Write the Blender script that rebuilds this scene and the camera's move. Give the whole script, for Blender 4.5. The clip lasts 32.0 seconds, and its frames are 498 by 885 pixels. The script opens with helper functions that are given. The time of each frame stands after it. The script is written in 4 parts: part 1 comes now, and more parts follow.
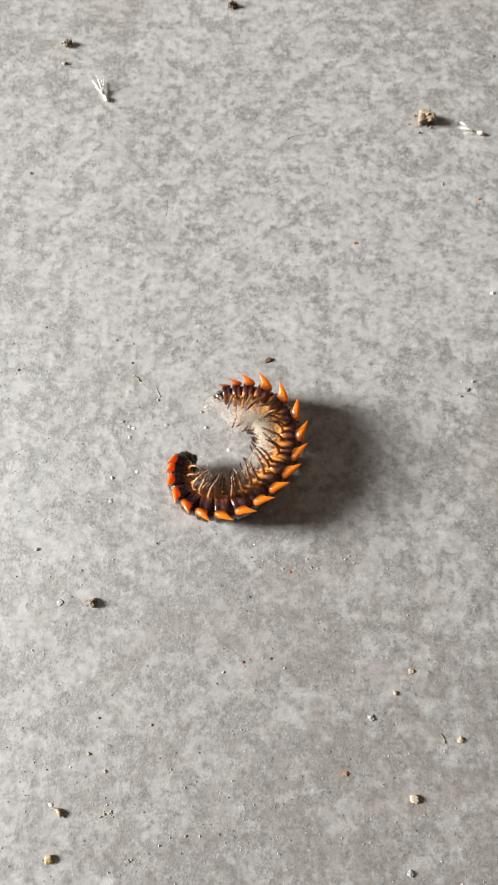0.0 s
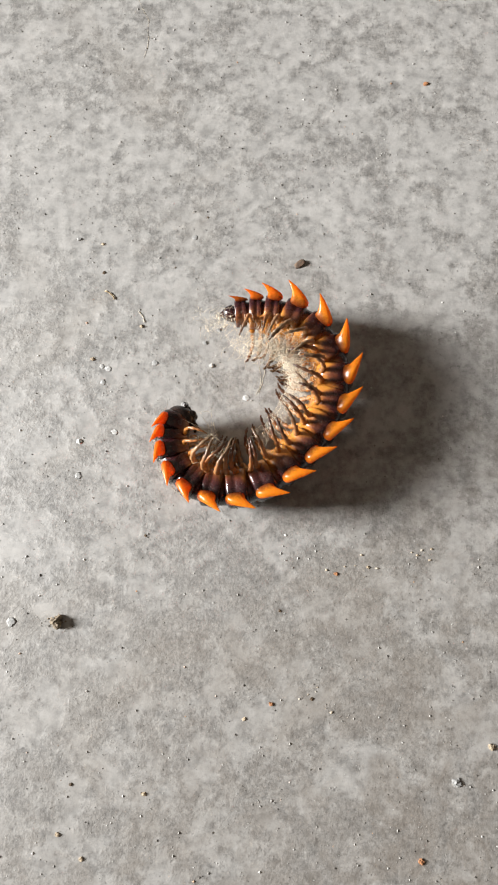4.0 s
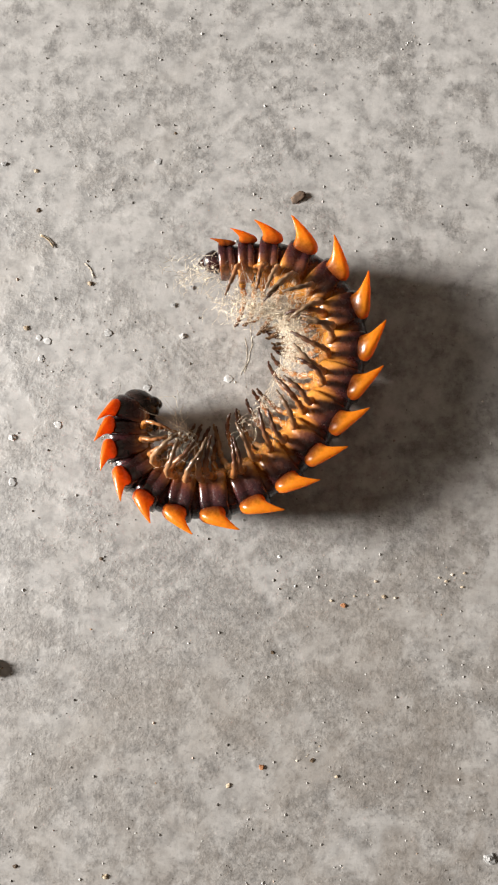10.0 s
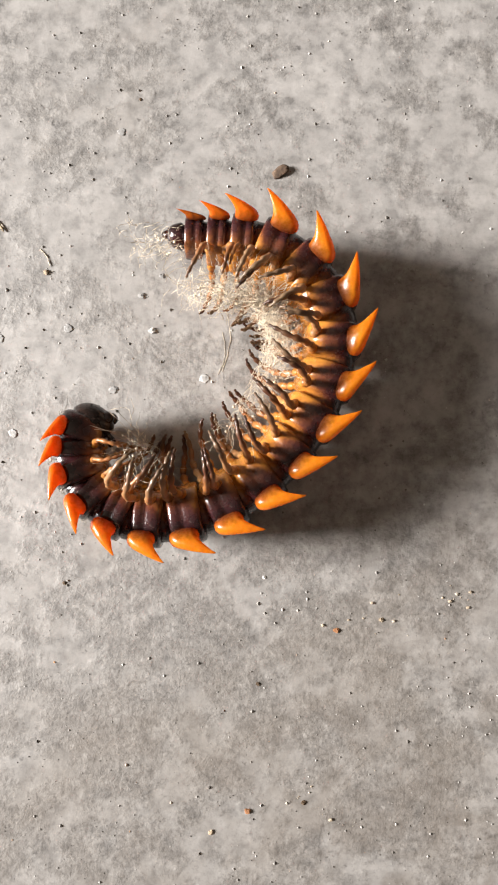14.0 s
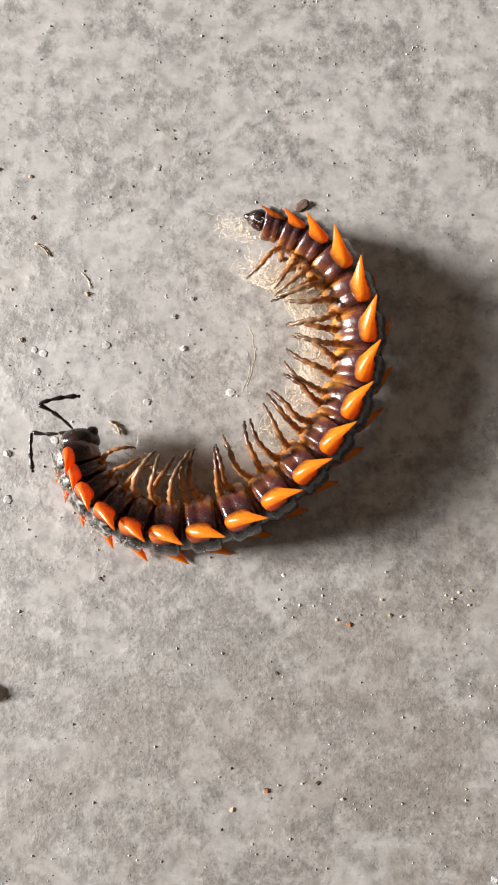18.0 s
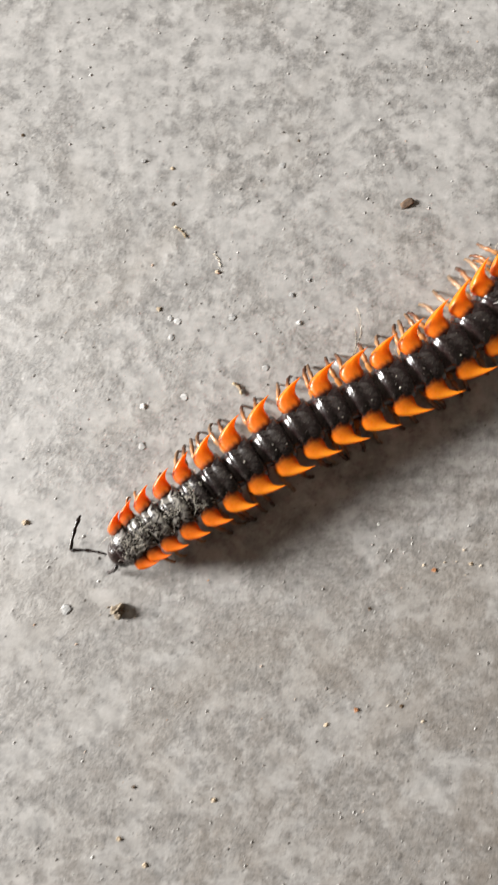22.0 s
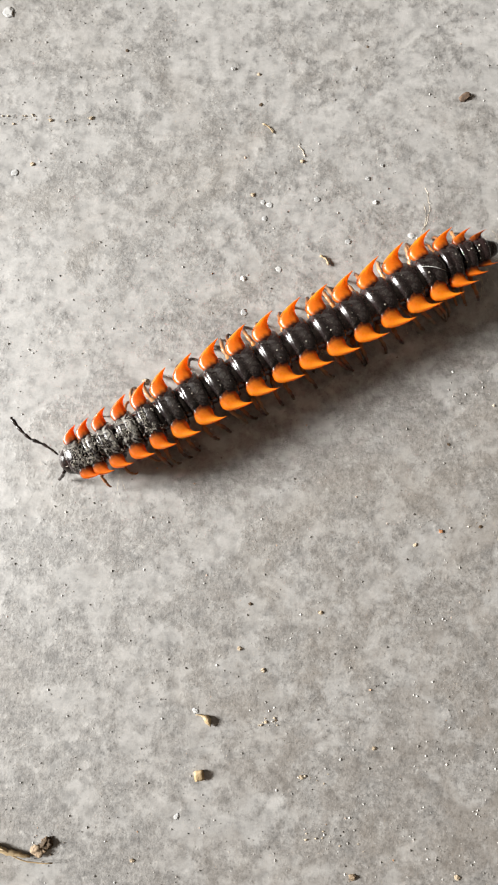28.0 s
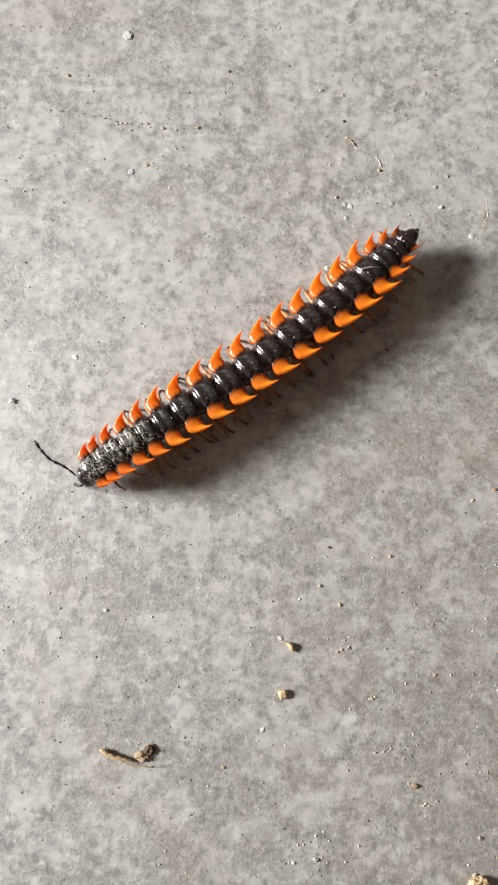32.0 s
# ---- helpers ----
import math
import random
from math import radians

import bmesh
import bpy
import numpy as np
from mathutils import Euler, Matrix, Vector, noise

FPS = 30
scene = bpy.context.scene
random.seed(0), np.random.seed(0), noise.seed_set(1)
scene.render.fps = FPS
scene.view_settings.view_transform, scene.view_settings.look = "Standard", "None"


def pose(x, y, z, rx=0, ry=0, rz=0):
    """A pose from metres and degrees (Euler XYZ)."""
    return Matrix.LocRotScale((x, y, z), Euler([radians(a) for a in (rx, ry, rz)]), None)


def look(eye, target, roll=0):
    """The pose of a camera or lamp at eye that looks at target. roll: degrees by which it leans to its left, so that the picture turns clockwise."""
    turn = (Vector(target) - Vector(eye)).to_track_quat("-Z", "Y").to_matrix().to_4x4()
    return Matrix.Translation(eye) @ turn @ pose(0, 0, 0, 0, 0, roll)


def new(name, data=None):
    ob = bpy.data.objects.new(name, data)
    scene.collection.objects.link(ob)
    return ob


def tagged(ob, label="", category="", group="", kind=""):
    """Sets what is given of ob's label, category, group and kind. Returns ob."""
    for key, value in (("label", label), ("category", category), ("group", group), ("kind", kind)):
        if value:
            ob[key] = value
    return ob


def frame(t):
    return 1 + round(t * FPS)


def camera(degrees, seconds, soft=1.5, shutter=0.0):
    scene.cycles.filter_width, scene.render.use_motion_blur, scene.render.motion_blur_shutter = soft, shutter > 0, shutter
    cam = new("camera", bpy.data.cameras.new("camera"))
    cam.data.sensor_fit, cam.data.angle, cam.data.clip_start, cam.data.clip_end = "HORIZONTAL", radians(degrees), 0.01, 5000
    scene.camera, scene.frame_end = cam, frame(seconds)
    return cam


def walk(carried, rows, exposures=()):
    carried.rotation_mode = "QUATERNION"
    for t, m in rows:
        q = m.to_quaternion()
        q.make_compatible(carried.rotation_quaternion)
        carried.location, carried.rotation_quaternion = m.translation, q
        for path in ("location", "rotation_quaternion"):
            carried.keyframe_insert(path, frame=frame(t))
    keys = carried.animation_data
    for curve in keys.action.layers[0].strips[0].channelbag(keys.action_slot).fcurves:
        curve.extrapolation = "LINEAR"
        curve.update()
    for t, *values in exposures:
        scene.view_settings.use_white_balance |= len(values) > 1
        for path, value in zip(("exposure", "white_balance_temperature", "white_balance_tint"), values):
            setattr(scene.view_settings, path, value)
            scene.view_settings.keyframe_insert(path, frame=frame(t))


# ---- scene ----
MM = 0.001


# ---- camera and its walk ----
cam = camera(44.24, 32.0, soft=2.0, shutter=0.5)
walk(cam, [
    (0, pose(0.00575, -0.03495, 0.09984, 17.95, -1.18, 0.38)),
    (0.5, pose(0.00491, -0.03280, 0.09245, 16.48, -0.86, 0.54)),
    (1, pose(0.00569, -0.02998, 0.08493, 15.05, -0.44, 0.49)),
    (1.5, pose(0.00581, -0.02818, 0.08126, 13.92, -0.68, 0.33)),
    (2, pose(0.00690, -0.02781, 0.07960, 13.37, -0.15, 0.25)),
    (2.5, pose(0.00592, -0.02703, 0.07918, 12.56, -0.08, 0.20)),
    (3, pose(0.00521, -0.02535, 0.07557, 11.51, -0.30, 0.10)),
    (3.5, pose(0.00493, -0.02234, 0.06974, 10.56, 0.12, -0.15)),
    (5.5, pose(0.00695, -0.02354, 0.07280, 10.75, 1.31, -0.19)),
    (6, pose(0.00635, -0.02386, 0.07334, 10.69, 1.16, -0.02)),
    (6.5, pose(0.00442, -0.02155, 0.07162, 9.55, 0.88, -0.06)),
    (7, pose(0.00504, -0.01501, 0.06491, 8.22, 0.27, -0.19)),
    (7.5, pose(0.00566, -0.01444, 0.06028, 7.05, 0.19, -0.48)),
    (8, pose(0.00669, -0.01396, 0.05992, 5.85, 0.04, -0.71)),
    (8.5, pose(0.00646, -0.01391, 0.05649, 4.87, 0.12, -0.82)),
    (9, pose(0.00604, -0.01300, 0.05405, 4.26, 0.31, -0.84)),
    (9.5, pose(0.00685, -0.01403, 0.05450, 4.34, 0.28, -0.70)),
    (10, pose(0.00611, -0.01390, 0.05502, 4.26, 0.13, -0.66)),
    (10.5, pose(0.00499, -0.01319, 0.05522, 4.18, 0.16, -0.56)),
    (11, pose(0.00436, -0.01286, 0.05464, 4.11, 0.20, -0.57)),
    (11.5, pose(0.00438, -0.01252, 0.05326, 3.80, -0.17, -0.72)),
    (12, pose(0.00572, -0.01197, 0.05235, 3.37, -0.64, -1.02)),
    (12.5, pose(0.00564, -0.01101, 0.05016, 3.07, -0.36, -1.11)),
    (13, pose(0.00466, -0.00899, 0.04787, 2.50, -0.43, -1.30)),
    (13.5, pose(0.00610, -0.01026, 0.04895, 2.60, -0.40, -1.47)),
    (14, pose(0.00715, -0.01169, 0.04914, 2.86, -0.54, -1.53)),
    (14.5, pose(0.00660, -0.01123, 0.04925, 2.60, -0.60, -1.49)),
    (16.5, pose(0.00649, -0.01137, 0.05141, 3.02, -0.36, -1.42)),
    (17, pose(0.00622, -0.01131, 0.05152, 3.18, -0.80, -1.27)),
    (17.5, pose(0.00524, -0.01109, 0.05168, 3.40, -0.39, -1.05)),
    (18, pose(0.00473, -0.01203, 0.05375, 3.85, -1.08, -0.85)),
    (18.5, pose(0.00398, -0.01220, 0.05484, 3.98, -0.82, -0.55)),
    (19, pose(0.00227, -0.01211, 0.05551, 4.25, -0.95, -0.06)),
    (19.5, pose(0.00178, -0.01308, 0.05734, 4.31, -0.63, 0.39)),
    (20, pose(0.00158, -0.01295, 0.05707, 4.42, -0.44, 0.72)),
    (20.5, pose(0.00183, -0.01227, 0.05799, 4.59, -0.31, 1.00)),
    (21, pose(0.00066, -0.01311, 0.05988, 4.61, 0.16, 1.29)),
    (21.5, pose(-0.00076, -0.01417, 0.06045, 4.67, 0.34, 1.61)),
    (22, pose(-0.00442, -0.01688, 0.06125, 4.22, -0.04, 2.06)),
    (22.5, pose(-0.00738, -0.02209, 0.06354, 4.46, -0.14, 2.08)),
    (23, pose(-0.00546, -0.02092, 0.06329, 4.37, 0.04, 1.65)),
    (23.5, pose(-0.00670, -0.02484, 0.06524, 4.14, -0.56, 0.67)),
    (24, pose(-0.00289, -0.02667, 0.06464, 4.41, 0.25, -0.25)),
    (24.5, pose(-0.00384, -0.02521, 0.06484, 4.53, 0.40, -0.77)),
    (25, pose(-0.00243, -0.02458, 0.06629, 4.64, 0.39, -0.87)),
    (25.5, pose(-0.00515, -0.02656, 0.06840, 4.58, 0.12, -0.63)),
    (26, pose(-0.00896, -0.03115, 0.06931, 4.72, 0.38, -0.44)),
    (26.5, pose(-0.01053, -0.03285, 0.06984, 4.62, 0.33, -0.29)),
    (28.5, pose(-0.01485, -0.03410, 0.06872, 5.13, 0.05, 0.26)),
    (29, pose(-0.01377, -0.03433, 0.07152, 5.41, -0.16, 0.46)),
    (29.5, pose(-0.01551, -0.03578, 0.07478, 5.25, -0.55, 0.61)),
    (30, pose(-0.02112, -0.04026, 0.07617, 5.63, -0.84, 0.77)),
    (30.5, pose(-0.02268, -0.04192, 0.07691, 5.81, -0.77, 0.85)),
    (31, pose(-0.02475, -0.04330, 0.07661, 6.06, -0.76, 1.00)),
    (31.5, pose(-0.02440, -0.04122, 0.07633, 6.16, -0.77, 1.23)),
    (32, pose(-0.02558, -0.04168, 0.07885, 6.35, -0.59, 1.67)),
], exposures=[(0, 0.0, 6350, 9), (2, -0.02, 6430, 9), (3, -0.07, 6450, 9), (6, -0.1, 6500, 10), (7, -0.24, 6650, 11), (8, -0.2, 6800, 12), (9, -0.13, 6850, 12), (10, -0.12, 6700, 11), (12, -0.07, 6800, 12), (13, -0.19, 6900, 13), (14, -0.01, 6750, 13), (17, -0.04, 6650, 13), (18, -0.06, 6650, 12), (19, -0.15, 6600, 11), (20, -0.28, 6600, 11), (21, -0.32, 6600, 10), (22, -0.05, 6550, 10), (23, 0.1, 6450, 9), (24, 0.07, 6500, 9), (25, 0.08, 6500, 9), (26, -0.06, 6550, 9), (29, 0.08, 6500, 9), (30, 0.0, 6500, 10), (31, -0.13, 6550, 10), (32, -0.05, 6480, 10)])

# ---- world and the window's light ----
WIN_Y, WIN_Z, WIN_W, WIN_H, WEST = 0.20, 1.03, 0.75, 0.76, -2.8
world = bpy.data.worlds.new("world")
scene.world = world
world.use_nodes = True
wn = world.node_tree.nodes
sky = wn.new("ShaderNodeTexSky")
sky.sky_type, sky.sun_disc = "NISHITA", False
sky.sun_elevation, sky.sun_rotation = radians(40), radians(90)
wn["Background"].inputs["Strength"].default_value = 0.06
world.node_tree.links.new(sky.outputs[0], wn["Background"].inputs["Color"])
daylight = new("window_daylight", bpy.data.lights.new("window_daylight", "AREA"))
daylight.data.shape, daylight.data.size, daylight.data.size_y = "RECTANGLE", WIN_W, WIN_H
daylight.data.energy, daylight.data.color = 388, (1.0, 0.985, 0.96)
daylight.matrix_world = look((WEST + 0.01, WIN_Y, WIN_Z), (WEST + 1.0, WIN_Y, WIN_Z - 0.2))


# ---- materials ----
class Mat:
    """A node material under construction."""

    def __init__(self, name, rough=0.5, coat=0.0):
        self.mat = bpy.data.materials.new(name)
        self.mat.use_nodes = True
        self.tree = self.mat.node_tree
        self.bsdf = self.tree.nodes["Principled BSDF"]
        self.bsdf.inputs["Roughness"].default_value = rough
        self.bsdf.inputs["Coat Weight"].default_value = coat
        self.bsdf.inputs["Coat Roughness"].default_value = 0.22
        self.coord = self.tree.nodes.new("ShaderNodeTexCoord").outputs["Object"]

    def link(self, a, b):
        self.tree.links.new(a, b)

    def noise(self, size_mm, detail=3, rough=0.55, warp=0.0):
        n = self.tree.nodes.new("ShaderNodeTexNoise")
        n.inputs["Scale"].default_value = 1000.0 / size_mm
        n.inputs["Detail"].default_value, n.inputs["Roughness"].default_value = detail, rough
        n.inputs["Distortion"].default_value = warp
        self.link(self.coord, n.inputs["Vector"])
        return n.outputs["Fac"]

    def voronoi(self, size_mm, feature="F1"):
        n = self.tree.nodes.new("ShaderNodeTexVoronoi")
        n.feature = feature
        n.inputs["Scale"].default_value = 1000.0 / size_mm
        self.link(self.coord, n.inputs["Vector"])
        return n.outputs["Distance"]

    def axis(self, name):
        n = self.tree.nodes.new("ShaderNodeSeparateXYZ")
        self.link(self.coord, n.inputs[0])
        return n.outputs[name]

    def random(self):
        return self.tree.nodes.new("ShaderNodeObjectInfo").outputs["Random"]

    def island(self):
        return self.tree.nodes.new("ShaderNodeNewGeometry").outputs["Random Per Island"]

    def ramp(self, fac, *stops):
        n = self.tree.nodes.new("ShaderNodeValToRGB")
        while len(n.color_ramp.elements) < len(stops):
            n.color_ramp.elements.new(0.5)
        for e, (p, c) in zip(n.color_ramp.elements, stops):
            e.position = p
            e.color = (c, c, c, 1) if isinstance(c, (int, float)) else (*c, 1)
        self.link(fac, n.inputs[0])
        return n.outputs["Color"]

    def span(self, value, lo, hi):
        n = self.tree.nodes.new("ShaderNodeMapRange")
        n.inputs["From Min"].default_value, n.inputs["From Max"].default_value = lo, hi
        self.link(value, n.inputs["Value"])
        return n.outputs["Result"]

    def mix(self, fac, a, b, how="MIX"):
        n = self.tree.nodes.new("ShaderNodeMix")
        n.data_type, n.blend_type = "RGBA", how
        for slot, v in ((0, fac), (6, a), (7, b)):
            if isinstance(v, (int, float)):
                n.inputs[slot].default_value = v if slot == 0 else (v, v, v, 1)
            elif isinstance(v, tuple):
                n.inputs[slot].default_value = (*v, 1)
            else:
                self.link(v, n.inputs[slot])
        return n.outputs[2]

    def math(self, how, a, b):
        n = self.tree.nodes.new("ShaderNodeMath")
        n.operation = how
        for slot, v in enumerate((a, b)):
            if isinstance(v, (int, float)):
                n.inputs[slot].default_value = v
            else:
                self.link(v, n.inputs[slot])
        return n.outputs[0]

    def color(self, c):
        if isinstance(c, tuple):
            self.bsdf.inputs["Base Color"].default_value = (*c, 1)
        else:
            self.link(c, self.bsdf.inputs["Base Color"])
        return self

    def rough(self, v):
        self.link(v, self.bsdf.inputs["Roughness"])
        return self

    def bump(self, height, dist_mm, strength=1.0):
        n = self.tree.nodes.new("ShaderNodeBump")
        n.inputs["Distance"].default_value, n.inputs["Strength"].default_value = dist_mm * MM, strength
        self.link(height, n.inputs["Height"])
        self.link(n.outputs[0], self.bsdf.inputs["Normal"])
        return self


def make_concrete():
    """Smooth pale cement skin with soft worn patches of darker, speckled sandy mortar."""
    m = Mat("concrete", 0.5)
    m.bsdf.inputs["Specular IOR Level"].default_value = 1.0
    m.bsdf.inputs["IOR"].default_value = 1.7
    # south-east patch: brown wear, also painted darker for light falling off there
    dx, dy = m.math("SUBTRACT", m.axis("X"), 0.030), m.math("ADD", m.axis("Y"), 0.066)
    reach = m.math("SQRT", m.math("ADD", m.math("MULTIPLY", dx, dx), m.math("MULTIPLY", dy, dy)), 0)
    reach = m.math("ADD", reach, m.math("MULTIPLY", m.math("SUBTRACT", m.noise(26, 4, 0.6, 1.0), 0.5), 0.06))
    scuff_falloff = m.ramp(m.span(reach, 0.085, 0.012), (0, 0.0), (1, 1.0))
    field = m.math("ADD", m.noise(6.0, 5, 0.62, 0.1), m.math("MULTIPLY", m.math("SUBTRACT", m.noise(2.2, 5, 0.6, 0.0), 0.5), 0.75))
    field = m.math("ADD", field, m.math("MULTIPLY", m.math("SUBTRACT", m.noise(30, 4, 0.6, 1.2), 0.5), 0.5))
    field = m.math("ADD", field, m.math("MULTIPLY", scuff_falloff, 0.055))
    south = m.span(m.math("ADD", m.axis("Y"), m.math("MULTIPLY", m.math("SUBTRACT", m.noise(40, 3, 0.6, 0.8), 0.5), 0.06)), 0.02, -0.07)
    field = m.math("ADD", field, m.math("SUBTRACT", m.math("MULTIPLY", south, 0.05), 0.025))
    worn = m.ramp(field, (0.42, 0.0), (0.49, 0.32), (0.56, 0.8), (0.64, 1.0))
    skin = m.mix(m.ramp(m.noise(4.5, 5, 0.6), (0.3, 0.0), (0.7, 1.0)), (0.32, 0.313, 0.303), (0.43, 0.421, 0.407))
    sand = m.mix(m.ramp(m.noise(0.8, 4, 0.75), (0.36, 0.0), (0.62, 1.0)), (0.15, 0.142, 0.132), (0.245, 0.235, 0.221))
    tone = m.mix(m.math("MULTIPLY", worn, 0.85), skin, sand)
    speck = m.ramp(m.noise(0.42, 3, 0.75), (0.38, 1.0), (0.48, 0.0))
    tone = m.mix(m.math("MULTIPLY", speck, m.math("ADD", m.math("ADD", m.math("MULTIPLY", worn, 0.3), 0.1), m.math("MULTIPLY", scuff_falloff, 0.14))), tone, (0.05, 0.047, 0.043))
    mottle = m.ramp(m.noise(1.6, 4, 0.62), (0.34, 0.67), (0.5, 1.0), (0.66, 1.17))
    tone = m.mix(1.0, tone, mottle, "MULTIPLY")
    pit = m.ramp(m.noise(1.0, 3, 0.6), (0.27, 0.42), (0.34, 1.0))
    tone = m.mix(1.0, tone, pit, "MULTIPLY")
    pale = m.ramp(m.noise(0.8, 2, 0.5), (0.67, 0.0), (0.74, 0.5))
    tone = m.mix(pale, tone, (0.50, 0.49, 0.475))
    dust = m.ramp(m.noise(34, 4, 0.65, 1.5), (0.5, 0.0), (0.75, 0.3))
    tone = m.mix(dust, tone, (0.25, 0.2, 0.145))
    tone = m.mix(m.math("MULTIPLY", scuff_falloff, m.ramp(m.noise(4.5, 5, 0.65, 0.8), (0.40, 0.1), (0.60, 0.56))), tone, (0.15, 0.122, 0.095))
    m.color(tone).rough(m.ramp(worn, (0, 0.52), (1, 0.64)))
    h = m.math("ADD", m.math("MULTIPLY", m.noise(0.36, 3, 0.65), m.math("ADD", m.math("MULTIPLY", worn, 0.9), 0.12)), m.math("MULTIPLY", m.noise(2.2, 3, 0.5), 0.35))
    return m.bump(h, 0.045, 1.0).mat


def make_shell(name="glossy_shell", film=0.0, amber=0.0):
    """Black dorsum, maroon-brown flanks, amber towards the leg bases and between the rings; film is dried dust and a
    painted whitish sheen.
    """
    m = Mat(name, 0.25, 0.45)
    m.bsdf.inputs["Specular IOR Level"].default_value = 0.5
    z = m.axis("Z")
    x = m.math("ABSOLUTE", m.axis("X"), 0)
    speck = m.noise(1.0, 4, 0.65)
    zz = m.math("ADD", z, m.math("MULTIPLY", m.math("SUBTRACT", speck, 0.5), 0.0022))
    seam = m.ramp(m.span(x, 0.0007, 0.0013), (0, 0.0), (1, 1.0))
    zz = m.math("SUBTRACT", zz, m.math("MULTIPLY", seam, 0.0009))
    c = m.ramp(m.span(zz, -0.0033 + amber, 0.0021 + 0.5 * amber), (0.0, (0.48, 0.20, 0.03)), (0.15, (0.36, 0.135, 0.025)), (0.3, (0.12, 0.035, 0.016)), (0.42, (0.048, 0.013, 0.013)), (0.52, (0.029, 0.009, 0.011)),
               (0.62, (0.016, 0.007, 0.007)), (0.78, (0.009, 0.005, 0.005)), (1.0, (0.007, 0.005, 0.005)))
    edge = m.math("MULTIPLY", m.ramp(m.span(m.math("ABSOLUTE", m.axis("Y"), 0), 0.0017, 0.0022), (0, 0.0), (1, 1.0)),
                  m.ramp(m.span(zz, 0.0003, 0.0017), (0.0, 0.0), (0.35, 1.0), (0.65, 1.0), (1.0, 0.0)))
    c = m.mix(m.math("MULTIPLY", edge, m.math("SUBTRACT", 0.4, m.math("MULTIPLY", seam, 0.4))), c, (0.42, 0.12, 0.014))
    c = m.mix(m.ramp(m.noise(0.2, 2), (0.66, 0.0), (0.74, 0.16)), c, (0.2, 0.17, 0.14))
    rough = m.ramp(m.noise(0.8, 3), (0.3, 0.15), (0.7, 0.33))
    if film:
        # pale on the back only: dust, and gloss highlights put into the colour
        veil = m.math("MULTIPLY", m.ramp(m.noise(0.9, 5, 0.65, 1.2), (0.48, 0.0), (0.62, 1.0)), m.ramp(m.span(z, 0.0005, 0.0016), (0, 0.0), (1, 1.0)))
        veil = m.math("MULTIPLY", veil, film)
        c = m.mix(veil, c, (0.58, 0.55, 0.49))
        rough = m.mix(veil, rough, 0.8)
    m.color(c).rough(rough)
    grains = m.math("MULTIPLY", m.voronoi(0.25), -0.9)
    return m.bump(m.math("ADD", m.math("ADD", m.noise(0.35, 3), grains), m.noise(0.9, 3)), 0.06, 0.33).mat


def make_orange(name="orange_keel", deep=0.0):
    m = Mat(name, 0.28, 0.7)
    y = m.math("ABSOLUTE", m.axis("Y"), 0)
    y = m.math("ADD", y, m.math("MULTIPLY", m.math("SUBTRACT", m.noise(0.7, 3), 0.5), 0.0008))
    c = m.ramp(m.span(y, 0.0, 0.0026), (0.0, (0.012, 0.006, 0.006)), (0.13, (0.03, 0.01, 0.008)), (0.24, (0.34, 0.075, 0.012)), (0.36, (0.86, 0.21, 0.012)), (0.6, (0.95, 0.26, 0.012)), (0.82, (0.96, 0.35, 0.018)), (1.0, (0.96, 0.31, 0.015)))
    c = m.mix(m.ramp(m.noise(0.6, 4, 0.65), (0.45, 0.0), (0.75, 0.45)), c, (0.74, 0.16, 0.012))
    c = m.mix(m.ramp(m.noise(0.8, 3, 0.6, 0.5), (0.58, 0.0), (0.74, 0.3)), c, (0.97, 0.38, 0.03))
    if deep:
        c = m.mix(deep, c, (0.78, 0.105, 0.008), "DARKEN")
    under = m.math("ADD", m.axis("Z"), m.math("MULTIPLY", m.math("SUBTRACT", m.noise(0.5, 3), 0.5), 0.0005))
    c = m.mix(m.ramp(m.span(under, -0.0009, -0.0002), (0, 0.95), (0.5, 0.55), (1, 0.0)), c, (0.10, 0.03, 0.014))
    m.color(c).rough(m.ramp(m.noise(0.5, 4, 0.65), (0.35, 0.16), (0.65, 0.44)))
    m.bump(m.math("ADD", m.noise(0.35, 3), m.noise(0.9, 2)), 0.07, 0.6)
    thin = m.tree.nodes.new("ShaderNodeBsdfTranslucent")
    m.link(c, thin.inputs["Color"])
    both = m.tree.nodes.new("ShaderNodeMixShader")
    both.inputs[0].default_value = 0.58
    m.link(m.bsdf.outputs[0], both.inputs[1])
    m.link(thin.outputs[0], both.inputs[2])
    m.link(both.outputs[0], m.tree.nodes["Material Output"].inputs[0])
    return m.mat


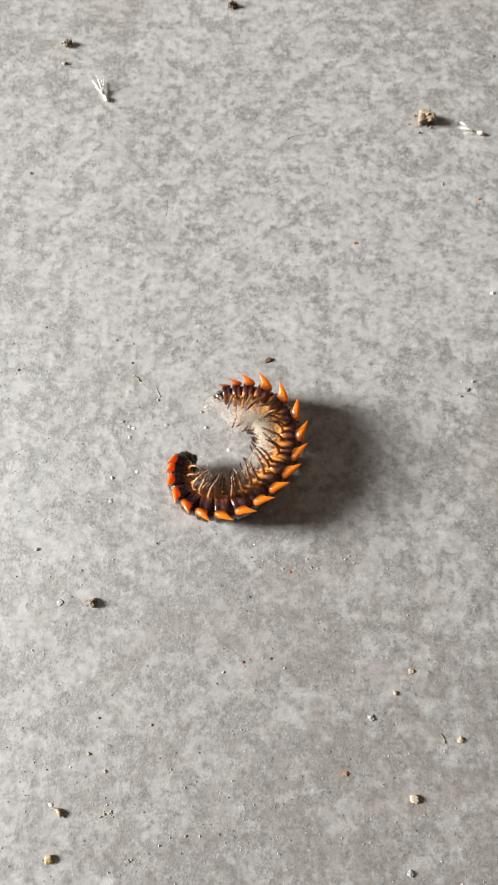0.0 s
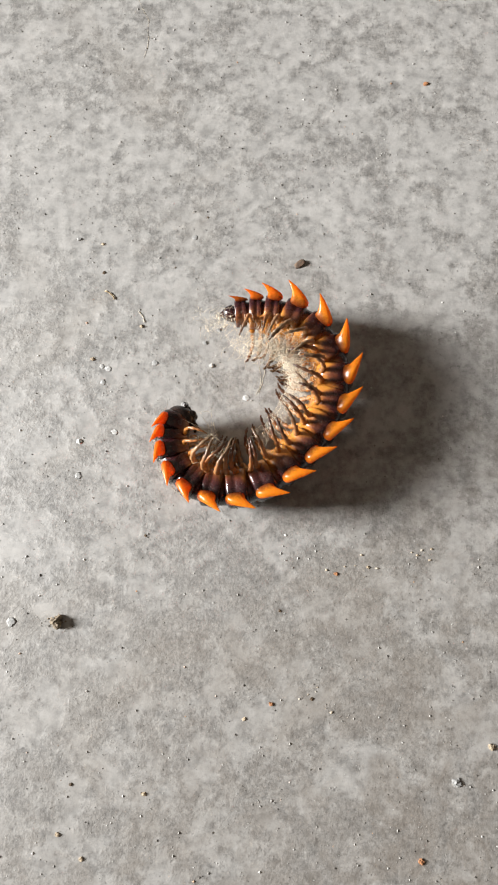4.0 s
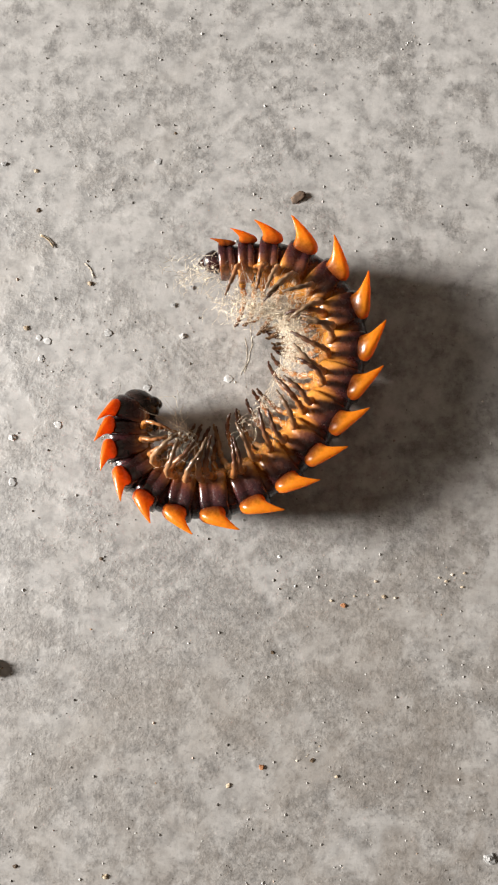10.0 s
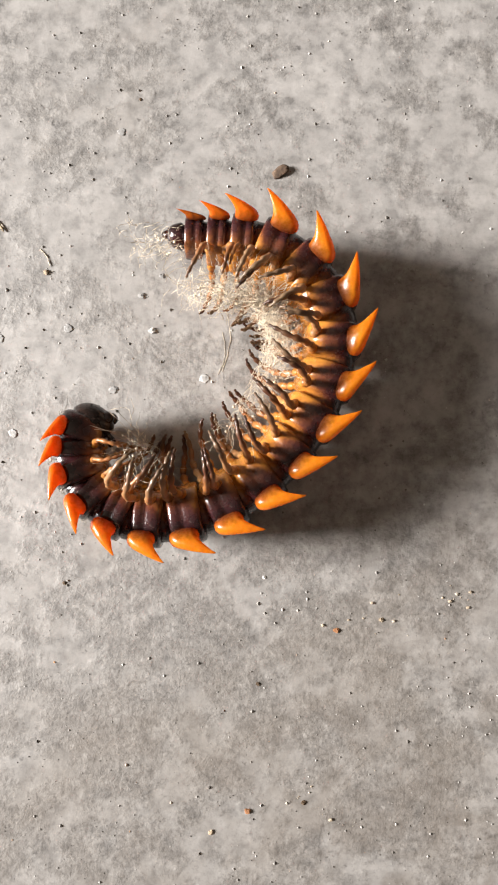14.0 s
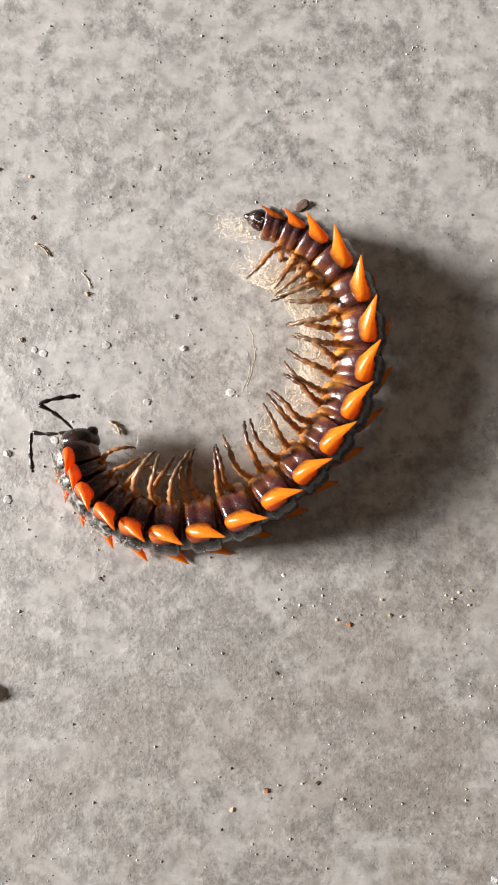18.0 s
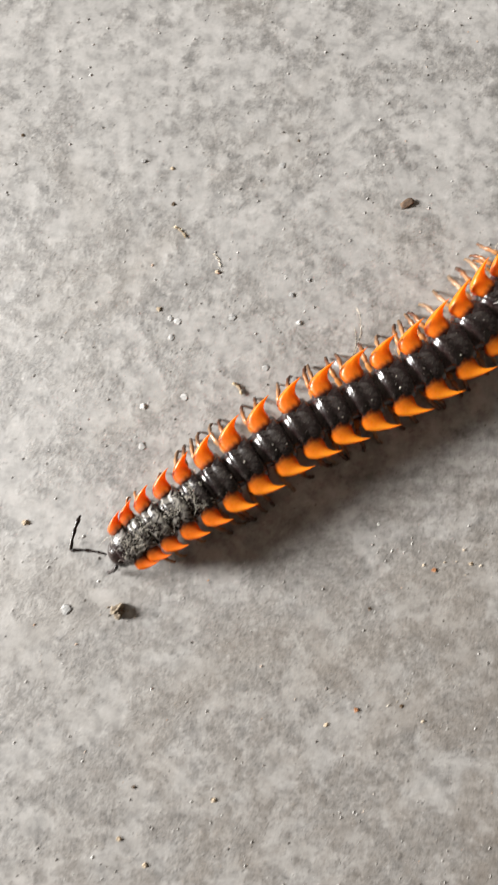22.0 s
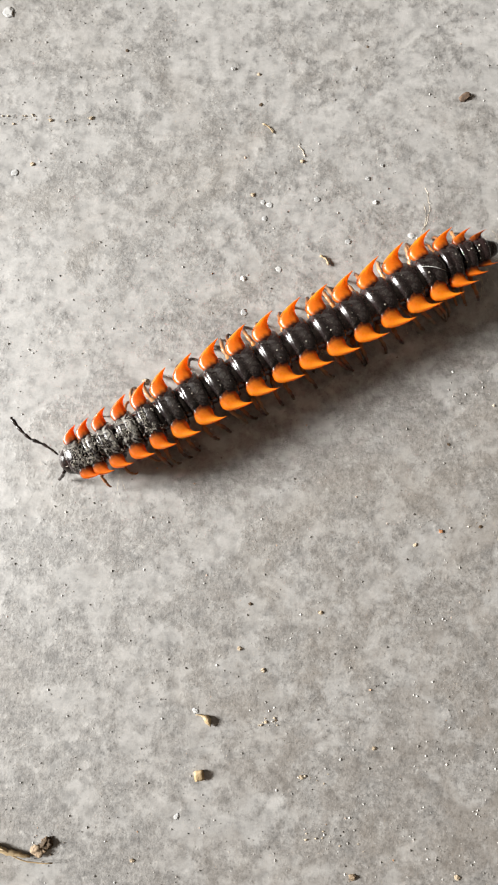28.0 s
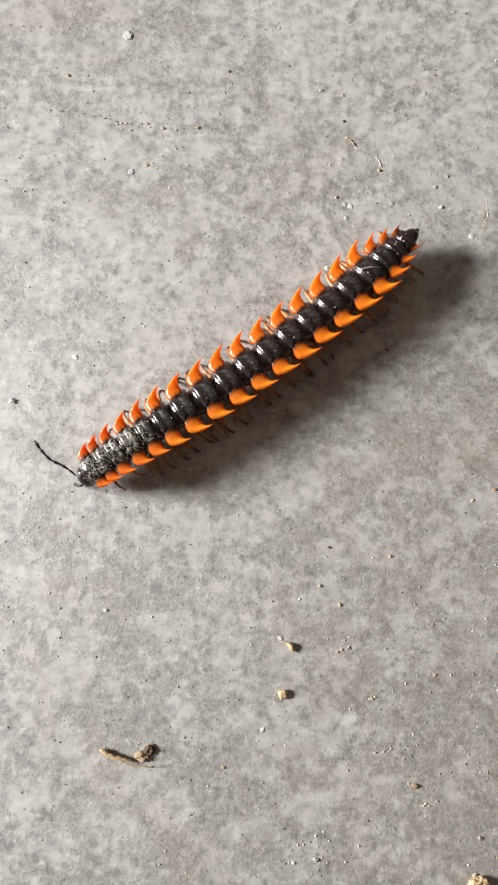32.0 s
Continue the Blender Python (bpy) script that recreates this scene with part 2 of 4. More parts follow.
def make_leg():
    m = Mat("amber_leg", 0.35, 0.3)
    c = m.ramp(m.span(m.math("ABSOLUTE", m.axis("Y"), 0), 0.0, 0.0042), (0.0, (0.7, 0.30, 0.035)), (0.16, (0.6, 0.23, 0.035)), (0.19, (0.26, 0.085, 0.025)), (0.24, (0.58, 0.23, 0.045)), (0.4, (0.52, 0.21, 0.05)), (0.44, (0.2, 0.07, 0.025)), (0.5, (0.48, 0.2, 0.06)), (0.7, (0.40, 0.155, 0.05)), (0.86, (0.13, 0.045, 0.022)), (1.0, (0.05, 0.02, 0.014)))
    c = m.mix(m.ramp(m.noise(0.5, 2), (0.45, 0.0), (0.7, 0.45)), c, (0.22, 0.12, 0.05))
    c = m.mix(m.ramp(m.random(), (0.45, 0.0), (1.0, 0.4)), c, (0.56, 0.40, 0.24))
    m.color(c)
    thin = m.tree.nodes.new("ShaderNodeBsdfTranslucent")
    m.link(c, thin.inputs["Color"])
    both = m.tree.nodes.new("ShaderNodeMixShader")
    both.inputs[0].default_value = 0.3
    m.link(m.bsdf.outputs[0], both.inputs[1])
    m.link(thin.outputs[0], both.inputs[2])
    m.link(both.outputs[0], m.tree.nodes["Material Output"].inputs[0])
    return m.mat


def plain(name, lo, hi, size_mm=0.5, rough=0.8, bump=0.1):
    m = Mat(name, rough)
    c = m.ramp(m.noise(size_mm, 4, 0.65), (0.3, lo), (0.7, hi))
    k = m.ramp(m.random(), (0, 0.75), (1, 1.15))
    m.color(m.mix(1.0, c, k, "MULTIPLY"))
    return m.bump(m.noise(size_mm * 0.8, 3), bump, 0.8).mat


CONCRETE, SHELL, ORANGE, LEG = make_concrete(), make_shell("glossy_shell", 0.04), make_orange(), make_leg()
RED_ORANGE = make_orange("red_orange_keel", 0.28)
DUST_SHEEN_SHELL = make_shell("dust_sheen_shell", 0.45)
AMBER_SHELL = make_shell("amber_shell", 0.03, 0.0006)
BLACK = plain("black_horn", (0.006, 0.005, 0.005), (0.026, 0.014, 0.011), 0.45, 0.24, 0.05)
DIRT = plain("dry_dirt", (0.28, 0.25, 0.20), (0.52, 0.49, 0.43), 0.4)
FIBRE = plain("pale_fibre", (0.54, 0.45, 0.33), (0.8, 0.72, 0.58), 0.5, 0.7)
SOIL = plain("dark_soil", (0.03, 0.02, 0.012), (0.16, 0.10, 0.05), 0.5)
STRAW = plain("straw", (0.30, 0.205, 0.10), (0.48, 0.37, 0.22), 0.5, 0.6)
CHAFF = plain("brown_chaff", (0.05, 0.03, 0.02), (0.17, 0.11, 0.07), 0.5)
WHITE = plain("white_chip", (0.5, 0.5, 0.485), (0.7, 0.7, 0.68), 0.4)
# for the added, unseen walls; dark and warm to set the shadows' depth
UNSEEN_DIM = plain("unseen_dim_wall", (0.085, 0.068, 0.054), (0.115, 0.093, 0.073), 60, 0.9, 0.4)
TAN = plain("tan_crumb", (0.30, 0.235, 0.16), (0.48, 0.39, 0.28), 0.5)
RUST = plain("rusty_grain", (0.25, 0.10, 0.04), (0.45, 0.22, 0.10), 0.4)
MIXED = plain("mixed_soil", (0.07, 0.045, 0.028), (0.52, 0.43, 0.31), 0.9, 0.85, 0.2)
SILK = plain("white_seed_hair", (0.62, 0.60, 0.52), (0.82, 0.80, 0.72), 0.5, 0.6)
BROWN = plain("brown_crumb", (0.14, 0.095, 0.06), (0.36, 0.27, 0.175), 0.5)
CEMENT = plain("pale_cement", (0.34, 0.34, 0.335), (0.47, 0.47, 0.46), 0.4, 0.6, 0.05)
GREY = plain("grey_chip", (0.22, 0.218, 0.212), (0.33, 0.327, 0.32), 0.4, 0.6, 0.05)


# ---- mesh helpers ----
def part(name, bm, material, parent=None, label="", smooth=True):
    me = bpy.data.meshes.new(name)
    bmesh.ops.recalc_face_normals(bm, faces=bm.faces)
    for f in bm.faces:
        f.smooth = smooth
    bm.to_mesh(me)
    bm.free()
    me.materials.append(material)
    ob = new(name, me)
    if parent is not None:
        ob.parent = parent
    return tagged(ob, label)


def loft(bm, rings, close=True):
    """Skin a list of closed loops of points, with flat or pointed ends."""
    loops = [[bm.verts.new(p) for p in ring] for ring in rings]
    for a, b in zip(loops, loops[1:]):
        n = len(a)
        for i in range(n):
            bm.faces.new((a[i], a[(i + 1) % n], b[(i + 1) % n], b[i]))
    if close:
        bm.faces.new(loops[0])
        bm.faces.new(loops[-1])
    return loops


def tube(bm, path, radii, sides=7):
    """A round tube along a path of points."""
    path = [Vector(p) for p in path]
    rings = []
    for i, p in enumerate(path):
        d = (path[min(i + 1, len(path) - 1)] - path[max(i - 1, 0)]).normalized()
        a = d.cross(Vector((0.31, 0.2, 0.93)) if abs(d.z) < 0.9 else Vector((1, 0.1, 0))).normalized()
        b = d.cross(a)
        rings.append([p + radii[i] * (math.cos(2 * math.pi * k / sides) * a + math.sin(2 * math.pi * k / sides) * b) for k in range(sides)])
    loft(bm, rings)


def lump(bm, at, size, seed, rough=0.35, levels=2, stretch=(1, 1, 1)):
    """An uneven grain."""
    made = bmesh.ops.create_icosphere(bm, subdivisions=levels, radius=1.0)["verts"]
    turn = Euler((seed * 1.7, seed * 2.3, seed * 0.9)).to_matrix()
    for v in made:
        k = 1 + rough * (noise.noise(v.co * 1.3 + Vector((seed, -seed, 0.5 * seed))) + 0.6 * noise.noise(v.co * 3.1 + Vector((0, seed, seed))))
        c = turn @ (v.co * k)
        v.co = Vector(at) + Vector((c.x * stretch[0], c.y * stretch[1], c.z * stretch[2])) * size


# ---- floor, and an unseen room added to hold down ambient light ----
EAST, SOUTH, NORTH, TOP, THICK = 2.8, -2.6, 2.6, 2.6, 0.2


def slab(bm, x0, x1, y0, y1, z0, z1):
    v = [bm.verts.new((x, y, z)) for z in (z0, z1) for x, y in ((x0, y0), (x1, y0), (x1, y1), (x0, y1))]
    for q in ((0, 3, 2, 1), (4, 5, 6, 7), (0, 1, 5, 4), (1, 2, 6, 5), (2, 3, 7, 6), (3, 0, 4, 7)):
        bm.faces.new([v[i] for i in q])


def setting(name, boxes, material, label, category):
    bm = bmesh.new()
    for box in boxes:
        slab(bm, *box)
    return tagged(part(name, bm, material, smooth=False), label, category, kind="structure")


setting("floor", [(WEST - THICK, EAST + THICK, SOUTH - THICK, NORTH + THICK, -0.12, 0)], CONCRETE,
        "mottled grey bare concrete floor with dust and grit", "floor")
setting("ceiling", [(WEST - THICK, EAST + THICK, SOUTH - THICK, NORTH + THICK, TOP, TOP + 0.15)], UNSEEN_DIM, "unseen added ceiling that cuts ambient light", "ceiling")
setting("wall_east", [(EAST, EAST + THICK, SOUTH, NORTH, 0, TOP)], UNSEEN_DIM, "unseen added wall that cuts ambient light", "wall")
setting("wall_south", [(WEST - THICK, EAST + THICK, SOUTH - THICK, SOUTH, 0, TOP)], UNSEEN_DIM, "unseen added wall that cuts ambient light", "wall")
setting("wall_north", [(WEST - THICK, EAST + THICK, NORTH, NORTH + THICK, 0, TOP)], UNSEEN_DIM, "unseen added wall that cuts ambient light", "wall")
Y0, Y1, Z0, Z1 = WIN_Y - WIN_W / 2, WIN_Y + WIN_W / 2, WIN_Z - WIN_H / 2, WIN_Z + WIN_H / 2
setting("wall_west", [(WEST - THICK, WEST, SOUTH, Y0, 0, TOP), (WEST - THICK, WEST, Y1, NORTH, 0, TOP),
                      (WEST - THICK, WEST, Y0, Y1, 0, Z0), (WEST - THICK, WEST, Y0, Y1, Z1, TOP)], UNSEEN_DIM,
        "unseen added wall round the window opening, cuts ambient light", "wall")

# ---- the millipede ----
RINGS = 18
HALF_W, UP, DOWN = 2.3, 1.8, 2.75
RING_LENGTHS = (1.3, 1.4, 2.05, 2.3, 2.25, 2.65, 3.0, 3.15, 3.1, 3.05, 3.15, 3.15, 3.1, 3.3, 3.1, 2.9, 2.2, 1.8, 1.7, 1.9)


def ring_scale(i):
    """Girth of body ring i (0 is the collum) against the thickest rings."""
    return round(min(0.86 + 0.03 * i, 1.0, (0.45, 0.66, 0.8, 0.92, 1.0)[min(RINGS + 1 - i, 4)]), 2)


def ring_pitch(i):
    """Length of body ring i against the longest."""
    return RING_LENGTHS[i] / 3.3


def station(i):
    """How far along the body ring i lies, from head (0) to tail tip (1)."""
    return 0.04 + 0.96 * (sum(RING_LENGTHS[:i]) + RING_LENGTHS[i] / 2) / sum(RING_LENGTHS)


def cross_section(x, k, n=24):
    """A low-backed arch with a blunt belly."""
    pts = []
    for j in range(n):
        a = 2 * math.pi * j / n
        y, z = math.cos(a), math.sin(a)
        z = math.copysign(abs(z) ** 0.85, z) * UP if z > 0 else max(z * DOWN, -2.4)
        pts.append((x * MM, y * HALF_W * k * MM, z * k * MM))
    return pts


def body_ring_mesh(s, pitch, first=False):
    """A narrow front collar, then the broad hind band with its cross furrow."""
    bm = bmesh.new()
    h = pitch / 2
    if first:
        prof = ((h + 0.75, 0.3), (h + 0.66, 0.6), (h + 0.42, 0.84), (h * 0.8, 0.96), (h * 0.4, 1.0), (-h * 0.5, 1.02), (-h * 0.84, 1.01), (-h * 0.94, 0.96), (-h * 0.97, 0.8))
        loft(bm, [cross_section(x, k * s) for x, k in prof])
        return bm
    prof = ((h + 0.6, 0.56), (h + 0.35, 0.73), (h * 0.92, 0.76), (h * 0.68, 0.78), (h * 0.58, 0.9), (h * 0.48, 0.98), (h * 0.36, 1.0), (h * 0.08, 0.995), (-h * 0.05, 0.95),
            (-h * 0.18, 0.995), (-h * 0.5, 1.025), (-h * 0.8, 1.02), (-h * 0.93, 0.97), (-h * 0.97, 0.8))
    loft(bm, [cross_section(x, k * s) for x, k in prof])
    return bm


def keel_mesh(side, s, long):
    """A swollen lobe along the ring's edge; its hind corner is drawn out into a hook that rises away from the body."""
    bm = bmesh.new()
    rows = []
    #        out   rise  front  back  thick
    table = ((0.0, 0.06, 0.55, -1.0, 0.42), (0.3, 0.06, 0.82, -1.08, 0.56), (0.65, -0.04, 1.0, -1.12, 0.7), (1.05, -0.2, 1.13, -1.14, 0.76), (1.4, -0.16, 1.12, -1.1, 0.66),
             (1.72, -0.06, 0.96, -1.1, 0.55), (1.98, 0.08, 0.62, -1.18, 0.45), (2.22, 0.26, 0.1, -1.36, 0.34), (2.4, 0.48, -0.5, -1.62, 0.24),
             (2.53, 0.72, -1.2, -1.88, 0.13), (2.62, 0.96, -1.98, -2.2, 0.03))
    for out, rise, front, back, thick in table:
        loop = []
        for j in range(16):
            a = 2 * math.pi * j / 16
            c, n = math.cos(a), math.sin(a)
            x = (front + back) / 2 + math.copysign(abs(c) ** 0.7, c) * (front - back) / 2
            up = math.copysign(abs(n) ** 0.8, n) * thick
            loop.append((x * long * MM, side * (out - 0.42 * up) * s * MM, (rise + 0.9 * up) * s * MM))
        rows.append(loop)
    loft(bm, rows)
    return bm


def leg_mesh(side, s, shape):
    """A jointed leg: stout base, swollen links, a slim foot that curls under."""
    bm = bmesh.new()
    back = (0.25, 0.55, 0.85)[shape]
    bow = (0.12, 0.0, -0.16)[shape]
    joints = ((0, 0, 0), (0.08, 0.75, 0.42), (0.2 + bow, 1.75, 0.76), (0.14 + bow, 2.7, 0.7), (-0.2 * back, 3.48, 0.26), (-0.62 * back, 3.96, -0.38), (-1.0 * back, 4.16, -0.96), (-1.25 * back, 4.08, -1.4))
    girth = (0.34, 0.29, 0.26, 0.235, 0.2, 0.16, 0.1)
    path, radii = [], []
    for (a, b), g in zip(zip(joints, joints[1:]), girth):
        a, b = Vector(a), Vector(b)
        for f, k in ((0.04, 0.7), (0.3, 0.92), (0.72, 1.12), (0.95, 0.8)):
            q = a.lerp(b, f)
            path.append((q.x * s * MM, side * q.y * s * MM, q.z * s * MM))
            radii.append(g * k * s * MM)
    radii[-1] *= 0.3
    tube(bm, path, radii, 7)
    return bm


ELBOW = 3.35


def antenna_mesh(first, side):
    """Beaded links of an antenna along x, bowing a little to one side."""
    bm = bmesh.new()
    path, radii = [], []
    sizes = ((1.05, 0.14), (1.15, 0.17), (1.15, 0.19)) if first else ((1.05, 0.18), (1.1, 0.2), (0.9, 0.22), (0.25, 0.15))
    x = 0.0
    for span, r in sizes:
        for f, k in ((0.03, 0.6), (0.3, 0.82), (0.75, 1.12), (0.97, 0.68)):
            u = x + f * span
            path.append((u * MM, side * 0.065 * (u * (u - ELBOW) if first else u * u) * (-1 if first else 1) * MM, 0.03 * math.sin(2.0 * u) * MM))
            radii.append(r * k * MM)
        x += span
    tube(bm, path, radii, 8)
    return bm


def crumbs(s, count, seed):
    bm = bmesh.new()
    rnd = random.Random(seed)
    spots = [(rnd.gauss(math.pi / 2, 0.45), rnd.uniform(-1.0, 0.8)) for _ in range(5)]
    for _ in range(count):
        a, x = rnd.choice(spots)
        a, x = a + rnd.gauss(0, 0.22), x + rnd.gauss(0, 0.28)
        at = (x * MM, math.cos(a) * HALF_W * s * 0.99 * MM, math.sin(a) * UP * s * 0.99 * MM)
        lump(bm, at, rnd.choice((0.02, 0.025, 0.03, 0.04, 0.06, 0.1)) * MM, rnd.random() * 50, 0.5, 1)
    if count > 30:
        for _ in range(24):
            a, x = rnd.gauss(math.pi / 2, 0.55), rnd.uniform(-1, 1)
            line = []
            for k in range(6):
                line.append((x * MM, math.cos(a) * HALF_W * s * 1.02 * MM, math.sin(a) * UP * s * 1.03 * MM))
                a, x = a + rnd.gauss(0, 0.16), x + rnd.gauss(0, 0.25)
            tube(bm, line, [0.016 * MM] * 6, 3)
    return bm


def fluff(seed, count, spread, tail=False):
    """A cottony tangle of fine pale threads on the underside."""
    bm = bmesh.new()
    rnd = random.Random(seed)
    for _ in range(count):
        back = abs(rnd.gauss(0, 0.9)) if tail else 0
        p = Vector((rnd.gauss(0, 1.3) - back, rnd.gauss(0, 1.1), rnd.gauss(0, 0.55))) * MM
        d = Vector((rnd.gauss(-1.2 if tail else 0, 0.8), rnd.gauss(0, 0.8), rnd.gauss(-0.6, 0.7))).normalized()
        bow = Vector((rnd.gauss(0, 0.4), rnd.gauss(0, 0.4), rnd.gauss(0, 0.4)))
        path = []
        for _ in range(7):
            path.append(p.copy())
            d = (d + bow + Vector((rnd.gauss(0, 0.15), rnd.gauss(0, 0.15), rnd.gauss(0, 0.15)))).normalized()
            p = p + d * spread * MM * 0.3
            p.z = max(p.z, -1.1 * MM)
        tube(bm, path, [0.015 * MM] * 7, 3)
    for _ in range(count // 4):
        lump(bm, Vector((rnd.gauss(0, 0.8), rnd.gauss(0, 1.0), max(rnd.gauss(0, 0.6), -1.0))) * MM, rnd.choice((0.03, 0.05, 0.08, 0.12)) * MM, rnd.random() * 60, 0.5, 1)
    return bm


millipede = tagged(new("millipede"), "black flat-backed millipede with orange hooked keels on concrete", "millipede")
segments, legs, antennae, mats = [], [], [], []

head_bm = bmesh.new()
lump(head_bm, (0.3 * MM, 0, -0.75 * MM), 1.38 * MM, 3.0, 0.08, 3, (0.82, 1.05, 1.2))
head = part("head", head_bm, BLACK, millipede, "glossy black rounded head")
for side in (1, -1):
    base = Vector((1.3, side * 0.7, -0.2)) * MM
    antenna = part("antenna", antenna_mesh(True, side), BLACK, millipede, "black beaded elbowed antenna")
    tip = part("antenna_tip", antenna_mesh(False, side), BLACK, antenna)
    antennae.append((antenna, tip, side, base))
    jaw = bmesh.new()
    lump(jaw, (0.95 * MM, side * 0.6 * MM, -1.75 * MM), 0.5 * MM, 5 + side, 0.1, 2)
    part("mandible", jaw, BLACK, head)
segments.append((0.034, head))

keel_cache, leg_cache = {}, {}
for i in range(RINGS + 1):
    s = ring_scale(i)
    pitch = RING_LENGTHS[i]
    name = "collum" if i == 0 else "body_ring"
    ring = part(name, body_ring_mesh(s, pitch, i == 0), DUST_SHEEN_SHELL if i < 4 else (SHELL if i < 8 else AMBER_SHELL), millipede, "black ring under pale dried dust and painted whitish sheen" if i < 4 else "")
    segments.append((station(i), ring))
    tint = "glossy red-orange hooked keel" if i < 5 else "glossy orange hooked keel"
    kl = round(max(0.3 + 0.7 * ring_pitch(i), 0.66), 2)
    ks = round(s * (0.74, 0.8, 0.86, 0.91, 0.95, 1.0)[min(i, 5)] * (0.5, 0.66, 0.82, 1.0)[min(RINGS - i, 3)], 2)
    for side in (1, -1):
        if (ks, kl, side) not in keel_cache:
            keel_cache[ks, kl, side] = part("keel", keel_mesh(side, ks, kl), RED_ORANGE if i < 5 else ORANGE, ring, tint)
            keel = keel_cache[ks, kl, side]
        else:
            keel = tagged(new("keel", keel_cache[ks, kl, side].data), tint)
            keel.parent = ring
        keel.location = (0, side * (HALF_W * s * 0.9 - 0.8 * ks) * MM, 0.85 * s * MM)
        pairs = () if i in (0, RINGS) else ((0.0,) if i < 4 else (0.55, -0.55))
        for n, off in enumerate(pairs):
            shape = (i * 5 + n * 2 + side) % 3
            if (s, side, shape) not in leg_cache or i == 4:
                leg = part("leg", leg_mesh(side, (0.55 + 0.45 * s) * (0.78 if i < 4 else 1.0), shape), LEG, ring, "jointed amber-brown leg")
                leg_cache[s, side, shape] = leg
            else:
                leg = tagged(new("leg", leg_cache[s, side, shape].data), "jointed amber-brown leg")
                leg.parent = ring
            legs.append((leg, side, i * 2 + n, (off * MM, side * 0.95 * s * MM, -2.12 * s * MM)))
    tagged(part("dirt_crust", crumbs(s, (32, 40, 42, 40, 34, 18, 12, 9)[min(i, 7)], i), DIRT, ring, "dry pale dirt crumbs stuck to the back"), kind="stuff")
    if i in (2, 3, 4, 9, 10, 11, 12, 13, 14, 15, 16, 17):
        mats.append((tagged(part("web_threads", fluff(i, 140 if i > 11 else 50 if i > 8 else 26, 1.3 if i > 8 else 1.9), FIBRE, ring, "pale tangled web threads"), kind="stuff"), i, 0.0))
    if i == 15:
        hair = bmesh.new()
        tube(hair, [((1.0 - 0.37 * k) * MM, (-0.7 + 0.27 * k) * MM, (2.3 - 0.05 * (k - 3) ** 2) * MM) for k in range(7)], [0.03 * MM] * 7, 5)
        part("loose_hair", hair, WHITE, ring, "pale hair lying across the back")
tail_bm = bmesh.new()
loft(tail_bm, [cross_section(x, k) for x, k in ((0.9, 0.36), (0.6, 0.44), (0.0, 0.36), (-0.4, 0.24))])
telson = part("telson", tail_bm, SHELL, millipede, "pointed black tail plate")
tip_bm = bmesh.new()
loft(tip_bm, [cross_section(x, k) for x, k in ((-0.32, 0.2), (-0.55, 0.15), (-0.75, 0.1), (-0.9, 0.04))])
part("tail_tip", tip_bm, ORANGE, telson, "orange tail tip")
mats.append((tagged(part("web_threads", fluff(40, 120, 0.7, True), FIBRE, telson, "pale tangled web threads"), kind="stuff"), RINGS + 1, 1.6))
segments.append((station(RINGS + 1), telson))


# ---- loose bits on the floor ----
def pebble(x, y, size, material, seed, label):
    bm = bmesh.new()
    lump(bm, (0, 0, 0), size * (0.5 if material == SOIL else 0.68) * MM, 3.1 + seed * 0.77, 0.45, 3, (1, 0.85, 0.48))
    low = min(v.co.z for v in bm.verts)
    ob = part("pebble", bm, material, smooth=False)
    ob.location = (x * MM, y * MM, -low - 0.3 * size * MM)
    return tagged(ob, label, "pebble", "pebbles on the floor")


def clod(x, y, size, seed, label="dark brown crumbly soil clod lying on concrete", material=None, tall=0.75):
    bm = bmesh.new()
    rnd = random.Random(seed)
    made = bmesh.ops.create_icosphere(bm, subdivisions=4, radius=1.0)["verts"]
    for v in made:
        p = v.co + Vector((seed * 3.7, seed, -seed))
        k = 0.85 + 0.5 * noise.noise(p * 1.2) + 0.28 * noise.noise(p * 2.9) + 0.16 * noise.noise(p * 7.0)
        v.co = Vector((v.co.x * k, v.co.y * k * 0.85, max(v.co.z * k * tall + 0.55 * tall, -0.05))) * size * MM
    ob = part("soil_clod", bm, material or SOIL)
    ob.location = (x * MM, y * MM, 0)
    for _ in range(7):
        bm = bmesh.new()
        r = rnd.uniform(0.06, 0.15)
        lump(bm, (rnd.gauss(0, 1.0) * size * MM, rnd.gauss(0, 0.9) * size * MM, 0.5 * r * size * MM), size * r * MM, rnd.random() * 40, 0.5, 1)
        part("crumb", bm, material or SOIL, ob)
    return tagged(ob, label, "clod")


def flake(x, y, size, seed):
    bm = bmesh.new()
    lump(bm, (0, 0, 0.1 * size * MM), size * 0.75 * MM, 11 + seed * 1.3, 0.5, 3, (0.8, 0.75, 0.06))
    ob = part("cement_flake", bm, CEMENT)
    ob.location = (x * MM, y * MM, -0.06 * size * MM)
    return tagged(ob, "flat whitish cement flake stuck to the floor", "flake", "cement flakes")


def bark(x, y, size, turn):
    bm = bmesh.new()
    lump(bm, (0, 0, 0), size * MM, 4.2, 0.3, 3, (1.0, 0.55, 0.14))
    ob = part("bark_flake", bm, CHAFF)
    ob.matrix_world = pose(x * MM, y * MM, 0.14 * MM, 6, -8, turn)
    return tagged(ob, "flat dark brown bark flake on concrete", "flake")


